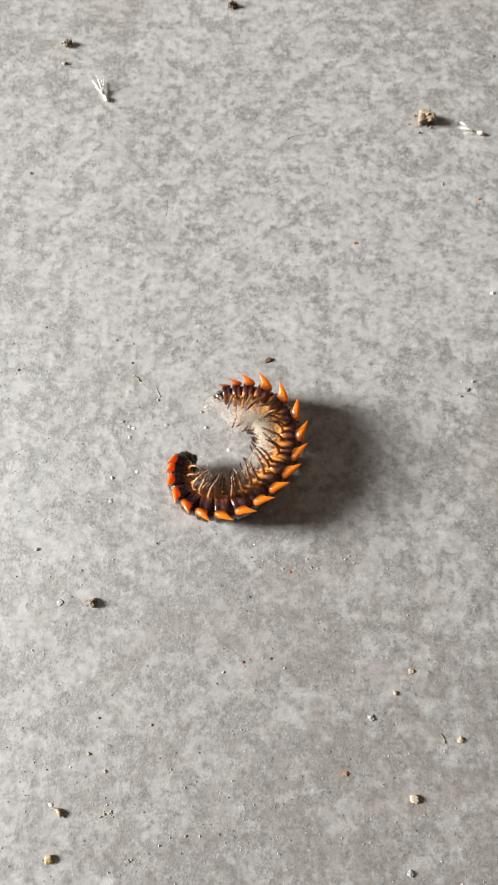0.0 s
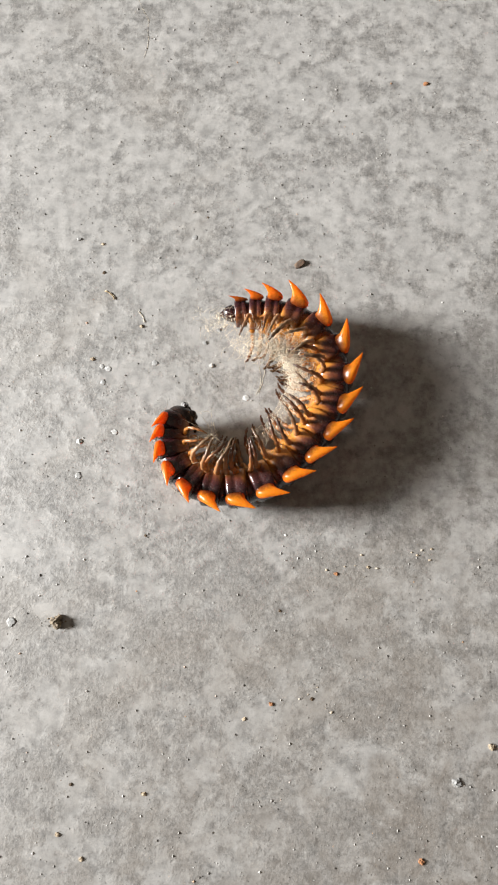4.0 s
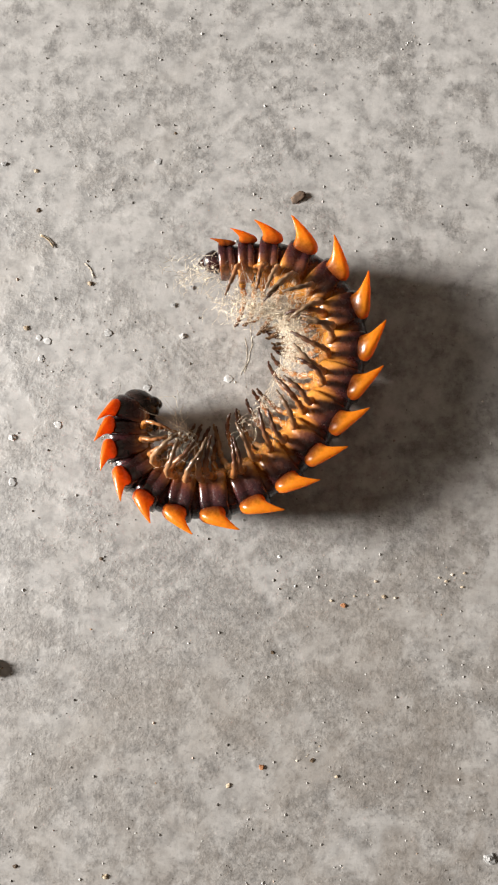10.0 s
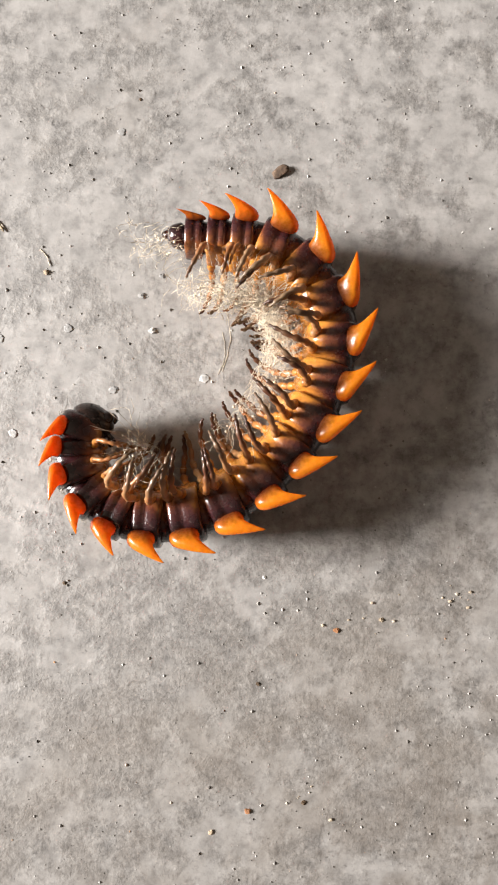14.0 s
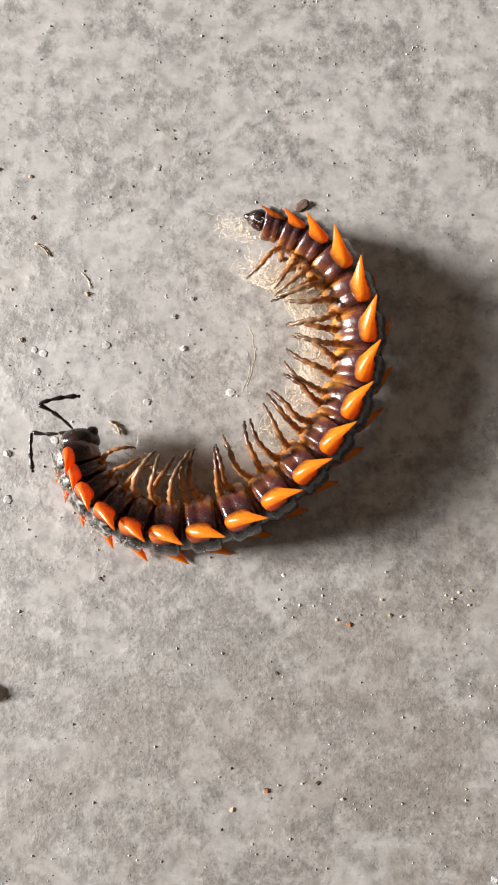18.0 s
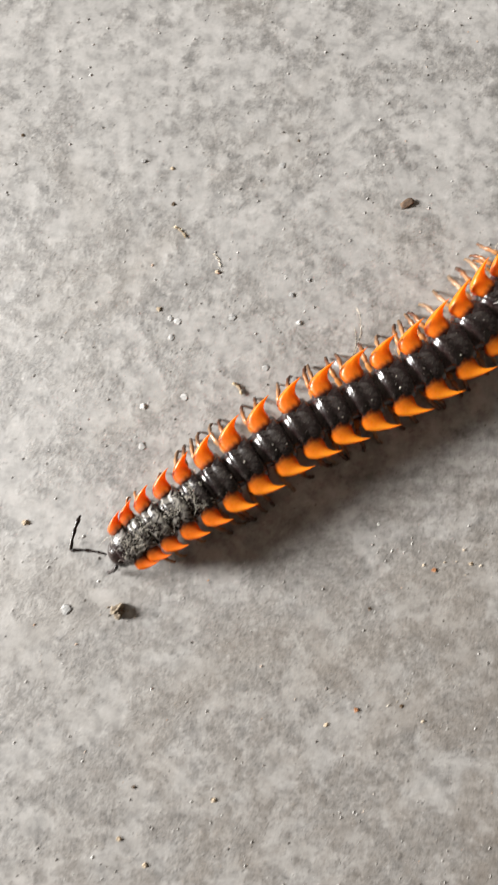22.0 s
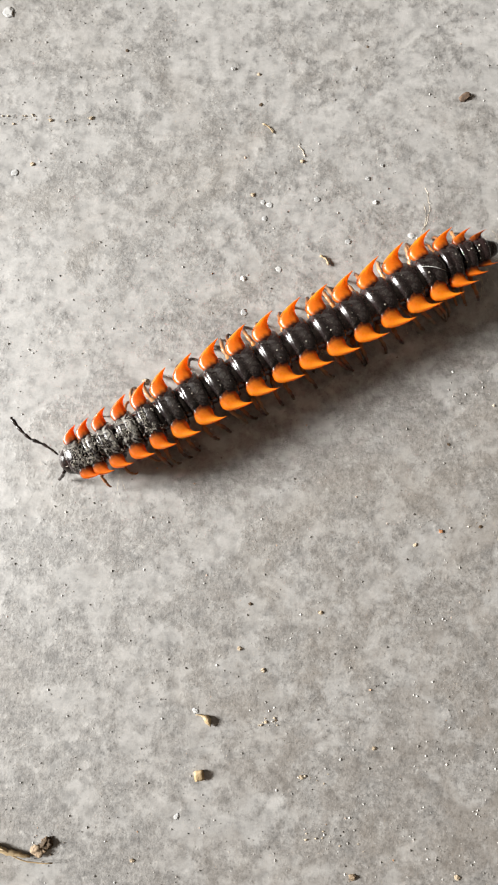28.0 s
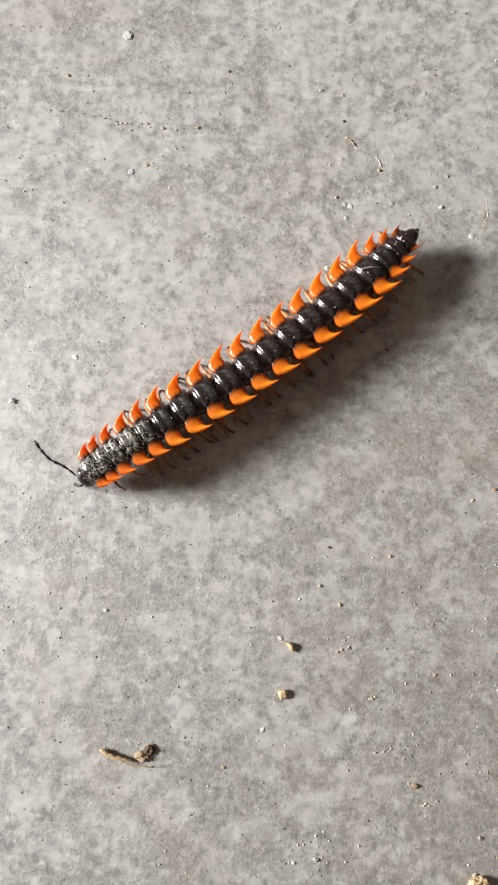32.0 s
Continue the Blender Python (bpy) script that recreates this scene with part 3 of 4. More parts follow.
def curve_line(a, b, sag, lift, count=9, seed=0):
    a, b = Vector((*a, 0)), Vector((*b, 0))
    across = Vector((-(b - a).y, (b - a).x, 0))
    rnd = random.Random(seed)
    out = []
    for k in range(count):
        u = k / (count - 1)
        p = a.lerp(b, u) + across * sag * math.sin(math.pi * u) + across * rnd.gauss(0, 0.012)
        p.z = lift[0] + (lift[1] - lift[0]) * u
        out.append(p * MM)
    return out


def straw(x0, y0, x1, y1, thick, label):
    bm = bmesh.new()
    pale = thick < 0.06
    line = curve_line((x0, y0), (x1, y1), 0.12, (thick * 0.8, thick * 1.3), 9, int(abs(x0 * 10)))
    tube(bm, line, [thick * MM * (0.75 + 0.3 * math.sin(2.2 * k)) for k in range(9)], 6)
    name = "web_strand" if thick < 0.025 else "straw_splinter"
    return tagged(part(name, bm, FIBRE if pale else STRAW), label, "fibre" if pale else "straw")


def husk(x0, y0, x1, y1, seed):
    bm = bmesh.new()
    line = curve_line((x0, y0), (x1, y1), 0.2, (0.1, 0.25), 9, seed)
    tube(bm, line, [r * MM for r in (0.04, 0.06, 0.08, 0.16, 0.3, 0.38, 0.36, 0.22, 0.04)], 8)
    return tagged(part("seed_husk", bm, STRAW), "curled golden seed husk with a thin tail", "husk")


def stub(x, y, turn):
    """A short cut length of stalk lying on its side, with a pale core."""
    thing = tagged(new("stalk_stub"), "short pale yellow cut stalk stub lying on concrete", "stalk")
    thing.matrix_world = pose(x * MM, y * MM, 0.26 * MM, 0, 8, 10)
    bm = bmesh.new()
    tube(bm, [(k * 0.32 * MM, 0, 0.02 * math.sin(k) * MM) for k in range(-2, 3)], [r * MM for r in (0.5, 0.56, 0.55, 0.57, 0.5)], 14)
    bmesh.ops.scale(bm, vec=(0.8, 1.0, 0.5), verts=bm.verts)
    part("rind", bm, STRAW, thing)
    bm = bmesh.new()
    tube(bm, [(-0.56 * MM, 0, 0), (-0.5 * MM, 0, 0)], [0.36 * MM, 0.4 * MM], 12)
    bmesh.ops.scale(bm, vec=(1.0, 1.0, 0.5), verts=bm.verts)
    part("pith", bm, TAN, thing, "pale pith in the cut end")
    return thing


def twig(x0, y0, x1, y1):
    bm = bmesh.new()
    tube(bm, curve_line((x0, y0), (x1, y1), -0.06, (0.35, 0.3), 12, 5), [r * MM for r in (0.1, 0.25, 0.3, 0.28, 0.3, 0.27, 0.3, 0.26, 0.22, 0.2, 0.14, 0.08)], 8)
    tube(bm, curve_line((x0 + 1.0, y0 - 0.5), (x1 + 2.5, y1 - 0.4), -0.1, (0.5, 0.6), 10, 8), [0.07 * MM] * 10, 5)
    return tagged(part("dry_straw", bm, STRAW), "frayed golden dry straw lying on concrete", "straw")


def seed(x, y, turn, salt):
    """A small seed with a tuft of white hairs."""
    thing = tagged(new("feathery_seed"), "small tan seed with a fan of white hairs", "seed")
    thing.matrix_world = pose(x * MM, y * MM, 0.35 * MM, 0, 0, turn)
    bm = bmesh.new()
    tube(bm, [(k * 0.35 * MM, 0, 0) for k in range(6)], [r * MM for r in (0.08, 0.34, 0.46, 0.42, 0.32, 0.16)], 8)
    part("seed_body", bm, FIBRE, thing)
    rnd = random.Random(salt)
    for _ in range(10):
        bm = bmesh.new()
        a, e, n = rnd.gauss(0, 0.4), rnd.uniform(0.0, 0.5), rnd.uniform(2.8, 4.8)
        line = [(1.7 + n * u * math.cos(a * (0.6 + 0.4 * u)), n * u * math.sin(a), n * u * math.sin(e)) for u in (0, 0.3, 0.6, 1.0)]
        tube(bm, [Vector(p) * MM for p in line], [r * MM for r in (0.11, 0.09, 0.07, 0.03)], 5)
        part("hair", bm, SILK, thing)
    return thing


SOFT_CLOD = clod(-16.7, -29.4, 0.8, 1, "brown crumbly soil clod with pale grains on concrete", MIXED)
clod(3.3, 99.3, 1.01, 2, "dark brown soil ball with ochre edge", SOIL)
clod(43.7, 68.3, 2.02, 6, "tan and white crumbly soil clod beside a feathery seed", BROWN)
clod(-31.9, 86.8, 1.01, 9, "dark red-brown dry crumb with pale husk", MIXED)
clod(-32.1, 81.5, 0.64, 10, "small tan crumb beside a pale husk", TAN, 0.45)
clod(4.0, -85.4, 1.3, 11, "golden frayed straw clump on concrete", STRAW, 0.5)
clod(-3.5, -74.5, 0.4, 12, "small tan soil crumb on concrete", BROWN, 0.45)
clod(-36.2, -71.1, 0.77, 13, "reddish brown soil crumb on concrete", SOIL, 0.45)
clod(32.0, -56.6, 0.74, 14, "yellow-tan soil crumb on concrete", TAN, 0.45)
clod(-8.4, 5.0, 0.27, 15, "small straw-coloured crumb on concrete", TAN, 0.45)
pebble(46.2, 7.8, 0.64, GREY, 0, "small grey-brown crumb on concrete")
pebble(47.5, 9.4, 0.46, TAN, 1, "small tan crumb on concrete")
pebble(45.2, 6.5, 0.46, SOIL, 2, "small dark crumb on concrete")
pebble(39.4, -48.7, 0.74, TAN, 3, "small tan crumb on concrete")
pebble(45.9, 52.3, 0.46, GREY, 4, "small grey grain on concrete")
pebble(-36.1, 52.9, 0.46, GREY, 5, "small grey grain on concrete")
pebble(60.0, 86.5, 0.55, GREY, 6, "small grey grain on concrete")
pebble(-11.6, -58.4, 0.35, SOIL, 7, "small brown grain on concrete")
pebble(-12.7, -58.6, 0.28, TAN, 8, "tiny tan grain on concrete")
pebble(-27.0, -72.9, 0.35, TAN, 9, "tiny tan grain on concrete")
pebble(-1.0, -61.3, 0.35, TAN, 10, "tiny tan grain on concrete")
pebble(-13.0, -53.1, 0.35, TAN, 11, "tiny tan grain on concrete")
pebble(-15.5, -83.2, 0.49, GREY, 12, "small dark grey grain on concrete")
pebble(-18.2, -83.6, 0.35, WHITE, 13, "small white chip on concrete")
pebble(4.4, -80.3, 0.42, GREY, 14, "small grey grain on concrete")
pebble(3.7, -84.5, 0.49, TAN, 15, "small tan grain on concrete")
pebble(-8.9, -64.3, 0.35, TAN, 16, "tiny tan grain on concrete")
pebble(7.6, -74.5, 0.42, TAN, 17, "small tan grain on concrete")
pebble(-42.4, -54.6, 0.35, WHITE, 18, "small white chip on concrete")
pebble(32.7, -39.2, 0.64, TAN, 19, "small tan pebble on concrete")
pebble(30.1, -42.3, 0.55, TAN, 20, "small tan pebble on concrete")
pebble(26.2, -45.8, 0.74, GREY, 21, "small grey angular pebble on concrete")
pebble(22.1, -53.3, 0.46, RUST, 22, "small reddish pebble on concrete")
pebble(30.7, -65.8, 0.74, GREY, 23, "grey angular stone chip on concrete")
pebble(27.7, 38.0, 0.46, RUST, 24, "small brown pebble on concrete")
pebble(52.8, 48.8, 0.46, RUST, 25, "small reddish pebble on concrete")
pebble(53.1, 27.5, 0.55, WHITE, 26, "small bright white chip on concrete")
pebble(0.1, -0.0, 0.41, WHITE, 27, "small bright white chip on concrete")
pebble(-15.3, -9.1, 0.47, WHITE, 28, "small bright white chip on concrete")
pebble(14.2, -24.3, 0.34, RUST, 29, "tiny orange-brown grain on concrete")
pebble(17.8, -23.6, 0.27, TAN, 30, "tiny tan grain on concrete")
pebble(11.2, -37.5, 0.41, SOIL, 31, "small dark grain on concrete")
pebble(7.9, -28.3, 0.34, SOIL, 32, "small dark grain on concrete")
pebble(6.8, -38.0, 0.36, RUST, 34, "tiny orange-brown grain on concrete")
pebble(8.6, -20.0, 0.21, WHITE, 35, "tiny bright grain on concrete")
pebble(-7.2, -20.0, 0.35, SOIL, 36, "small dark grain on concrete")
pebble(3.9, -39.5, 0.3, TAN, 39, "tiny tan grain on concrete")
pebble(-13.2, 12.0, 0.45, SOIL, 41, "small dark grain on concrete")
pebble(-0.5, 19.3, 0.3, SOIL, 42, "small dark grain on concrete")
pebble(-13.5, 15.8, 0.3, TAN, 43, "tiny tan grain on concrete")
pebble(-0.7, 2.9, 0.4, GREY, 44, "small dark grey grain on concrete")
pebble(1.0, 4.5, 0.35, GREY, 45, "small pale grey grain on concrete")
pebble(-33.3, 10.3, 0.36, TAN, 46, "tiny tan grain on concrete")
pebble(-38.1, 10.1, 0.36, TAN, 47, "tiny tan grain on concrete")
pebble(-51.5, 17.4, 0.36, TAN, 48, "tiny tan grain on concrete")
pebble(-14.4, -46.0, 0.44, SOIL, 49, "small dark grain on concrete")
pebble(-15.6, -50.8, 0.36, TAN, 50, "tiny tan grain on concrete")
pebble(-6.7, -46.9, 0.36, TAN, 51, "tiny tan grain on concrete")
pebble(-16.5, 16.5, 0.36, GREY, 54, "small grey grain on concrete")
pebble(-55.9, -28.4, 0.6, CEMENT, 57, "small pale grey grain on concrete")
pebble(-14.2, 0.9, 0.36, TAN, 58, "tiny tan grain on concrete")
pebble(-40.1, 4.7, 0.35, TAN, 65, "tiny tan grain on concrete")
pebble(-26.4, -21.1, 0.51, TAN, 71, "small tan grain with dark side on concrete")
pebble(-29.2, 18.8, 0.45, SOIL, 77, "small dark grain on concrete")
flake(-21.8, -29.4, 0.83, 0)
flake(-20.4, -57.4, 0.5, 1)
flake(-12.2, -0.3, 0.54, 2)
flake(-12.8, -1.9, 0.54, 3)
flake(-6.7, 0.4, 0.54, 4)
flake(4.2, -4.0, 0.61, 5)
flake(-11.2, -8.0, 0.54, 6)
flake(-13.0, 0.0, 0.45, 7)
flake(-3.1, -4.7, 0.54, 11)
flake(-15.2, -9.1, 0.45, 12)
flake(-15.2, -13.1, 0.64, 13)
flake(-43.5, 23.7, 1.09, 15)
flake(-22.3, -68.4, 0.5, 17)
flake(-42.1, 3.6, 0.65, 18)
flake(-48.1, -22.3, 0.63, 20)
flake(-2.1, 16.6, 0.51, 24)
bark(10.9, 12.9, 0.78, 25)
seed(-22.1, 71.2, 122, 41)
seed(55.8, 64.8, 168, 42)
husk(-20.3, -57.8, -18.7, -59.0, 61)
stub(-19.9, -64.1, 70)
twig(-42.1, -71.0, -37.8, -72.4)
clod(-37.0, -71.8, 0.8, 21, "tan crumb caught on a dry straw", BROWN, 0.4)
straw(-6.4, -6.4, -5.4, -7.6, 0.16, "dry yellow-brown stalk stub")
straw(-13.0, 9.6, -11.8, 8.4, 0.09, "pale greenish straw splinter on concrete")
straw(-8.9, 6.9, -8.1, 5.5, 0.05, "thin pale straw fibre on concrete")
straw(14.8, 62.7, 19.5, 63.8, 0.05, "thin straw fibre on concrete")
straw(36.5, -47.9, 37.0, -49.3, 0.07, "yellow straw flake on concrete")
straw(-13.0, 9.7, -11.7, 8.6, 0.05, "small pale straw splinter")
straw(5.9, 1.8, 5.6, -3.5, 0.02, "fine pale web strand")
straw(5.7, -0.2, 5.3, -3.7, 0.02, "fine pale web strand")
straw(-11.2, 53.4, -9.1, 42.4, 0.02, "fine pale web strand")
straw(-31.7, -24.9, -28.8, -26.6, 0.02, "fine pale web strand")

# ---- grit ----
rnd = random.Random(7)
verts, faces = [], []
for n in range(10500):
    x, y = rnd.uniform(-75, 62), rnd.uniform(-95, 88)
    if n > 9200:
        x, y = rnd.gauss(14, 22), rnd.gauss(-66, 19)
    r = rnd.choice((0.03, 0.035, 0.04, 0.05, 0.06, 0.075, 0.11)) * rnd.uniform(0.8, 1.3)
    n0 = len(verts)
    j = [rnd.uniform(0.7, 1.3) for _ in range(6)]
    for k, d in enumerate(((1, 0, 0), (0, 1, 0), (-1, 0, 0), (0, -1, 0), (0, 0, 1), (0, 0, -1))):
        verts.append(((x + d[0] * r * j[k]) * MM, (y + d[1] * r * j[k]) * MM, (0.25 * r + d[2] * r * 0.65) * MM))
    for a, b, c in ((0, 1, 4), (1, 2, 4), (2, 3, 4), (3, 0, 4), (1, 0, 5), (2, 1, 5), (3, 2, 5), (0, 3, 5)):
        faces.append((n0 + a, n0 + b, n0 + c))
me = bpy.data.meshes.new("grit")
me.from_pydata(verts, [], faces)
gm = Mat("grit", 0.8)
gm.color(gm.ramp(gm.island(), (0.0, (0.08, 0.07, 0.06)), (0.3, (0.28, 0.27, 0.25)), (0.7, (0.45, 0.44, 0.42)), (0.97, (0.62, 0.62, 0.6)), (1.0, (0.5, 0.25, 0.1))))
me.materials.append(gm.mat)
tagged(new("grit", me), "fine pale and dark sand grit strewn on concrete", "grit", kind="stuff")

# loose tan sand: swept into a thin trail and small drifts
TRAIL = ((-53.9, 12.3), (-48.9, 11.8), (-42.8, 10.2), (-39.1, 10.5), (-33.0, 10.1))
DRIFTS = ((-12.5, -58.4, 0.9), (-8.4, -64.4, 0.9), (-5.7, -70.6, 1.6), (-2.7, -76.4, 0.8), (4.5, -83.0, 1.5), (-15.5, -83.2, 1.2), (16.0, -23.6, 2.0), (12.0, -37.0, 2.5), (24.0, -22.0, 1.0))
rnd = random.Random(19)
bm = bmesh.new()
for k in range(60):
    u = rnd.random() * (len(TRAIL) - 1)
    (x0, y0), (x1, y1) = TRAIL[int(u)], TRAIL[int(u) + 1]
    u -= int(u)
    r = rnd.choice((0.05, 0.06, 0.08, 0.11))
    lump(bm, ((x0 + (x1 - x0) * u + rnd.gauss(0, 0.3)) * MM, (y0 + (y1 - y0) * u + rnd.gauss(0, 0.28)) * MM, 0.4 * r * MM), r * MM, rnd.random() * 50, 0.5, 1)
for x, y, wide in DRIFTS:
    for k in range(9):
        r = rnd.choice((0.04, 0.05, 0.06, 0.08, 0.1, 0.14))
        lump(bm, ((x + rnd.gauss(0, wide)) * MM, (y + rnd.gauss(0, 0.6 * wide)) * MM, 0.4 * r * MM), r * MM, rnd.random() * 50, 0.5, 1, (1.2, 0.9, 0.5))
sm = Mat("tan_sand", 0.8)
sm.color(sm.ramp(sm.island(), (0.0, (0.30, 0.24, 0.17)), (0.25, (0.40, 0.33, 0.25)), (0.7, (0.48, 0.40, 0.29)), (1.0, (0.62, 0.57, 0.48))))
tagged(part("loose_sand", bm, sm.mat, smooth=False), "loose tan sand grains in thin drifts on concrete", "sand", kind="stuff")

# ---- how the millipede moves ----
POSTURES = []


def bend(t, snout, length, bearings, rolls):
    """At t seconds the body's line runs back from the snout (mm) with these bearings, head to tail, and leans by these degrees (90: on its left side)."""
    POSTURES.append((t, snout, length, bearings, rolls))


bend(0, (-2.3, -5.2), 51.1, [46, 110, 170, 211, 232, 261, 309, 353, 384], [89, 98, 101, 105])
bend(3, (-2.6, -5.6), 51.2, [44, 112, 172, 213, 232, 260, 309, 353, 376], [89, 99, 100, 104])
bend(6, (-2.7, -5.4), 51.3, [48, 114, 172, 212, 233, 260, 307, 350, 371], [89, 99, 101, 105])
bend(8, (-2.4, -5.3), 51.4, [38, 112, 173, 211, 233, 257, 306, 353, 371], [90, 102, 99, 103])
bend(10, (-2.7, -5.3), 51.2, [40, 115, 173, 211, 233, 256, 305, 353, 373], [90, 102, 98, 103])
bend(12, (-2.7, -5.6), 51.3, [38, 114, 175, 211, 234, 257, 304, 353, 375], [90, 102, 97, 101])
bend(14.5, (-3.7, -6.2), 52.0, [38, 122, 180, 210, 233, 257, 306, 352, 353], [90, 102, 98, 103])
bend(16.5, (-5.5, -6.5), 51.8, [63, 129, 182, 210, 232, 254, 303, 348, 342], [89, 102, 99, 102])
bend(17, (-7.0, -6.0), 51.5, [75, 133, 180, 207, 231, 250, 293, 338, 343], [86, 100, 95, 100])
bend(17.5, (-7.7, -5.9), 50.8, [84, 130, 180, 208, 228, 249, 288, 328, 330], [80, 93, 90, 96])
bend(18, (-8.8, -6.9), 54.6, [83, 135, 180, 209, 228, 250, 283, 324, 353], [65, 75, 68, 70])
bend(19, (-11.2, -9.3), 54.5, [105, 150, 184, 210, 232, 252, 280, 320, 361], [48, 68, 68, 61])
bend(19.5, (-13.9, -14.3), 54.4, [155, 171, 189, 210, 232, 252, 280, 321, 363], [36, 63, 66, 62])
bend(20, (-13.6, -19.9), 54.6, [195, 195, 194, 210, 230, 255, 280, 321, 376], [19, 53, 58, 55])
bend(20.5, (-11.4, -25.3), 54.3, [231, 217, 202, 210, 231, 259, 282, 311, 362], [10, 38, 60, 53])
bend(21, (-12.4, -26.5), 53.3, [231, 219, 208, 211, 224, 249, 274, 299, 326], [2, 10, 37, 42])
bend(21.5, (-15.2, -26.9), 53.8, [227, 221, 214, 210, 209, 225, 253, 281, 307], [0, 3, 20, 28])
bend(22, (-17.3, -24.5), 53.9, [225, 217, 217, 215, 205, 210, 223, 235, 246], [-1, 0, 5, 8])
bend(22.5, (-19.3, -25.5), 54.0, [222, 216, 215, 215, 214, 214, 216, 218, 221], [-1, 0, 0, 0])
bend(23, (-20.0, -27.8), 54.0, [227, 216, 212, 218, 217, 213, 213, 214, 214], [-1, 1, 0, 0])
bend(23.5, (-21.0, -28.2), 54.0, [208, 211, 215, 218, 217, 217, 216, 215, 214], [0, 0, 0, 0])
bend(24, (-23.1, -24.5), 52.0, [184, 196, 206, 213, 219, 222, 219, 212, 211], [0, -1, 0, 1])
bend(25, (-25.8, -29.1), 52.8, [231, 212, 201, 203, 209, 216, 221, 219, 215], [-1, 0, 0, 0])
bend(26, (-28.8, -30.9), 53.3, [212, 205, 203, 207, 211, 216, 219, 219, 218], [-1, 0, 0, 0])
bend(26.5, (-32.2, -29.7), 53.5, [209, 206, 204, 205, 210, 216, 216, 213, 209], [0, 0, 0, 0])
bend(28.5, (-35.2, -31.8), 53.7, [210, 211, 212, 210, 206, 206, 209, 202, 193], [-5, -5, -5, -5])
bend(29, (-34.9, -32.8), 53.0, [238, 225, 214, 212, 210, 207, 206, 201, 192], [-36, -30, -26, -24])
bend(30, (-40.8, -31.4), 53.8, [182, 193, 205, 216, 216, 211, 206, 202, 197], [0, 0, 0, 0])
bend(31, (-43.4, -34.6), 54.4, [199, 205, 211, 214, 217, 223, 227, 220, 208], [0, 0, 0, -1])
bend(32, (-46.2, -38.9), 54.4, [219, 216, 214, 215, 218, 220, 222, 224, 225], [-3, -5, -6, -8])


def along(snout, length, bearings, count=120):
    """The even course of the body from snout to tail: place and bearing."""
    spots = np.linspace(0, 1, len(bearings))
    at, out = Vector((*snout, 0)), []
    for k in range(count + 1):
        a = radians(float(np.interp(k / count, spots, bearings)))
        out.append((at.copy(), a))
        at -= Vector((math.cos(a), math.sin(a), 0)) * length / count
    return out


def segment_pose(course, rolls, f):
    n = len(course) - 1
    i = min(int(f * n), n - 1)
    u = f * n - i
    at = course[i][0].lerp(course[i + 1][0], u)
    a = course[i][1] * (1 - u) + course[i + 1][1] * u
    ahead, left = Vector((math.cos(a), math.sin(a), 0)), Vector((-math.sin(a), math.cos(a), 0))
    roll = radians(float(np.interp(f, np.linspace(0, 1, len(rolls)), rolls)))
    dorsal = math.cos(roll) * Vector((0, 0, 1)) + math.sin(roll) * left
    side = dorsal.cross(ahead)
    height = 3.55 - 0.15 * abs(math.sin(roll))
    m = Matrix((ahead, side, dorsal)).transposed().to_4x4()
    m.translation = Vector((at.x, at.y, height)) * MM
    return m


def roll_at(t, f):
    ts = [p[0] for p in POSTURES]
    vals = [float(np.interp(f, np.linspace(0, 1, len(p[4])), p[4])) for p in POSTURES]
    return float(np.interp(t, ts, vals))


# seconds, then for the right and the left feeler: bearing, rise, elbow
FEELERS = [
    (0, (-60, -18, -168), (-70, -5, 165)),
    (14.5, (-61, -18, -168), (-71, -5, 165)),
    (15.2, (8, 0, -130), (10, -4, 130)),
    (16, (75, 10, -90), (92, -4, 90)),
    (16.5, (146, 14, -100), (160, -4, 75)),
    (17, (135, 14, -97), (180, -5, 90)),
    (17.5, (143, 13, -121), (190, -6, 70)),
    (18, (143, 12, -120), (180, -8, 80)),
    (19, (151, 10, -104), (190, -10, 85)),
    (19.5, (172, 8, -140), (180, -20, 80)),
    (20, (170, 44, -104), (216, -58, 168)),
    (20.5, (158, 20, -73), (205, -58, 168)),
    (21, (147, 16, -67), (190, -58, 168)),
    (21.5, (160, 5, -75), (195, -58, 168)),
    (22, (175, 5, -85), (215, -58, 168)),
    (22.5, (170, 4, -70), (205, -58, 168)),
    (23, (177, 2, -5), (192, -58, 168)),
    (23.5, (132, 3, 10), (190, -58, 168)),
    (24, (94, 6, -35), (165, -58, 168)),
    (25, (178, 0, -3), (209, -58, 168)),
    (26, (166, 28, -30), (205, -58, 168)),
    (26.5, (143, 2, -5), (205, -58, 168)),
    (28.5, (152, 0, -5), (215, -58, 168)),
    (29, (135, 5, -95), (152, -5, 110)),
    (30, (146, 24, -30), (201, -58, 168)),
    (31, (110, 6, -45), (161, -58, 168)),
    (32, (150, 4, -5), (174, -58, 168)),
]


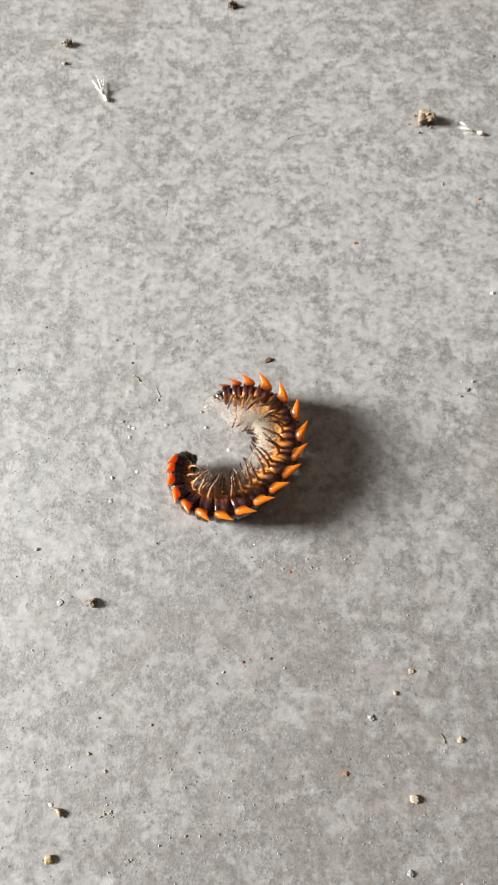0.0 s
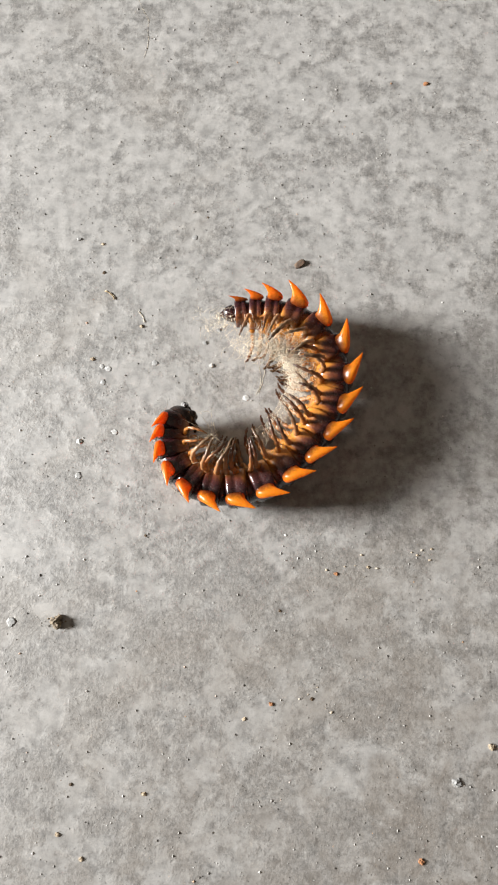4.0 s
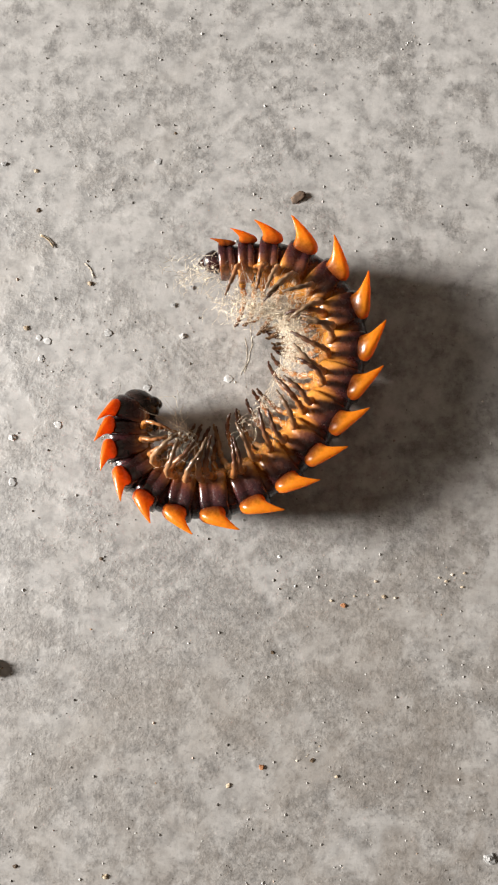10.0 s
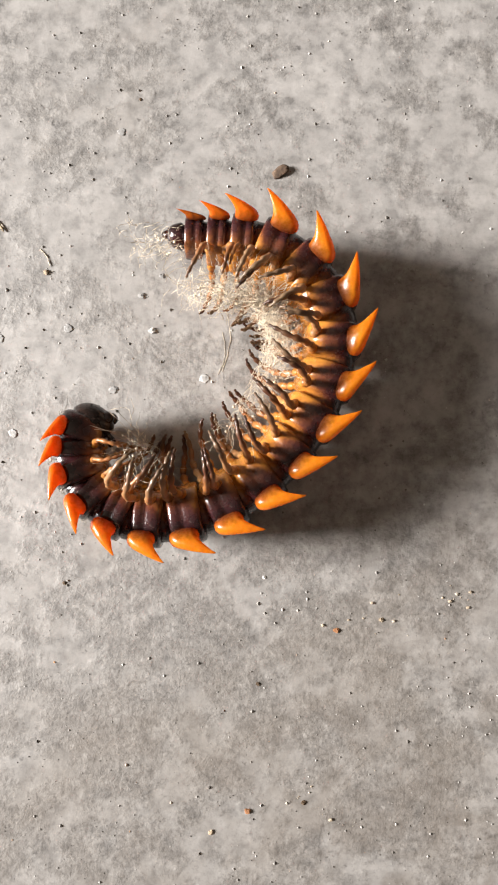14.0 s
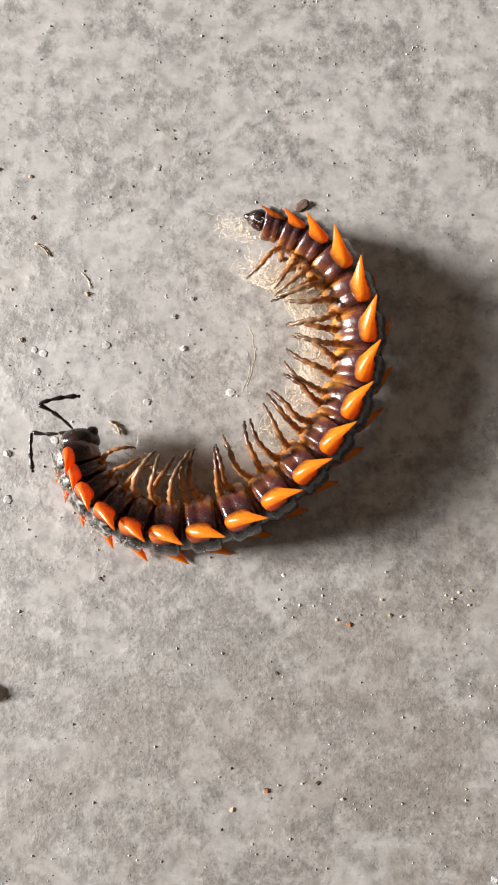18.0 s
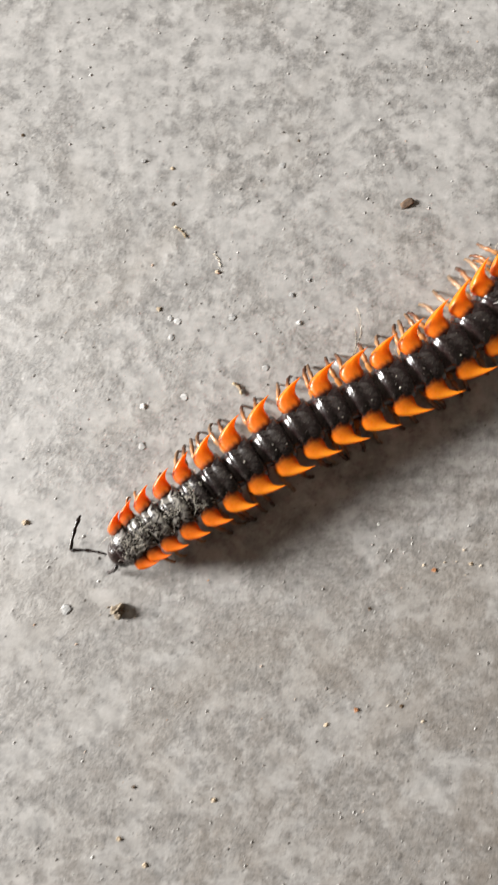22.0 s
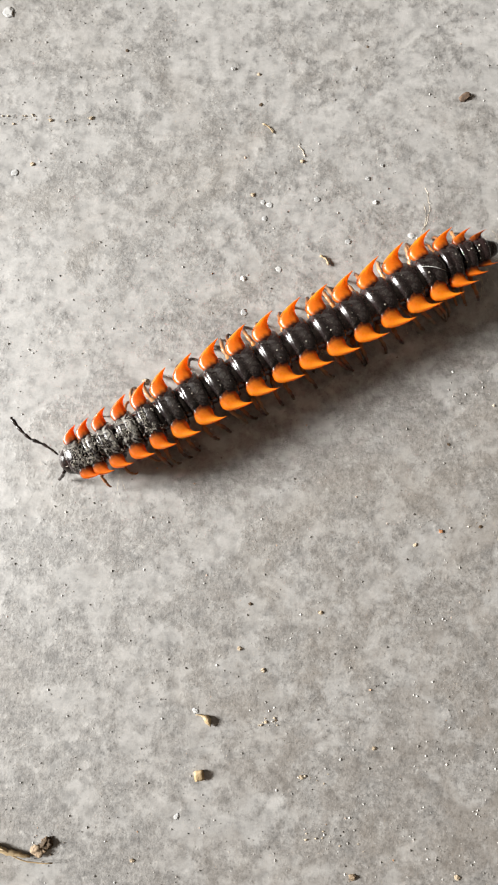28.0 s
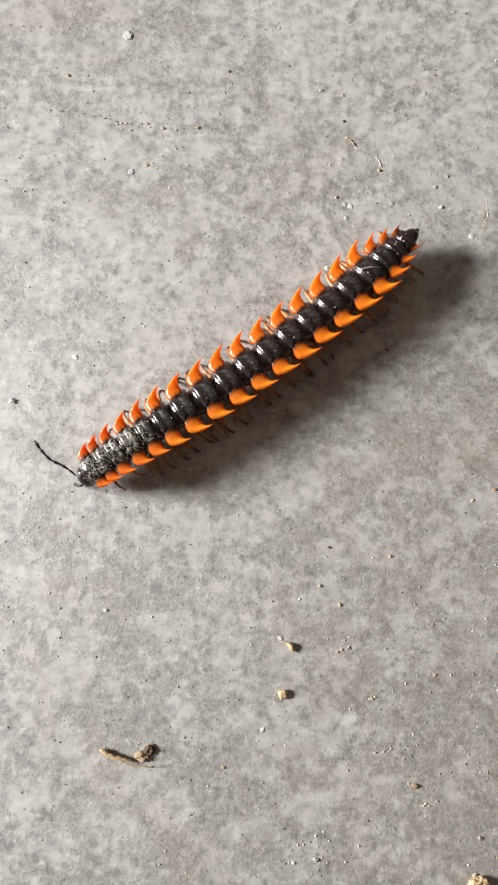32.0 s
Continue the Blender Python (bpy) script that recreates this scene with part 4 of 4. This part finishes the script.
def motions():
    courses = [(t, along(snout, length, bearings), rolls) for t, snout, length, bearings, rolls in POSTURES]
    for f, ob in segments:
        rows = [(t, segment_pose(course, rolls, f)) for t, course, rolls in courses]
        walk(ob, [(0.0, rows[0][1])] + rows if rows[0][0] > 0 else rows)
    rest = SOFT_CLOD.matrix_basis.copy()
    drag = [(t, segment_pose(course, rolls, 0.16).translation) for t, course, rolls in courses if t >= 26]
    walk(SOFT_CLOD, [(0.0, rest), (25.2, rest)] + [(t, Matrix.Translation((p.x, p.y, 0))) for t, p in drag])
    times = [0, 6, 13, 14.5, 15, 15.5, 16] + [16.5 + 0.25 * k for k in range(63)]
    for mat, i, forward in mats:
        rows = []
        for t in times:
            lying = min(max((abs(roll_at(t, station(i))) - 15) / 60, 0), 1.0)
            low = (-0.9 if forward else -4.4) * lying - (1.6 if forward else 2.35) * (1 - lying)
            rows.append((t, pose(forward * (1 - lying) * MM, 0, low * MM)))
        walk(mat, rows)
    for leg, side, n, base in legs:
        f = station(n // 2)
        rows = []
        for t in times:
            lying = min(abs(roll_at(t, f)) / 55, 1.0)
            going = min(max((t - 20.5) / 2, 0), 1) * (1 - lying)
            swing = 16 * going * math.sin(2 * math.pi * (t / 0.95 + n * 0.13)) + (8 * math.sin(n * 2.4 + side) + 4 * math.sin(n * 5.1)) * lying
            fold = -side * ((32 if side < 0 else 50) * lying + 8 * going * max(0, math.cos(2 * math.pi * (t / 0.95 + n * 0.13))) + 9 * math.sin(n * 1.7 + side) * lying)
            rows.append((t, Matrix.Translation(base) @ pose(0, 0, 0, fold, 0, side * swing)))
        walk(leg, rows)
    heads = {t: segment_pose(course, rolls, segments[0][0]) for t, course, rolls in courses}
    for antenna, tip, side, base in antennae:
        rows, bends = [], []
        for t, right, left in FEELERS:
            way, rise, elbow = right if side < 0 else left
            after = min((k for k in heads if k >= t), default=32.0)
            before = max((k for k in heads if k <= t), default=after)
            u = (t - before) / (after - before) if after > before else 0
            foot = (heads[before] @ base).lerp(heads[after] @ base, u)
            rows.append((t, Matrix.Translation(foot) @ pose(0, 0, 0, 0, -rise, way)))
            bends.append((t, pose(ELBOW * MM, 0, 0, 0, 0, elbow)))
        walk(antenna, rows)
        walk(tip, bends)


motions()
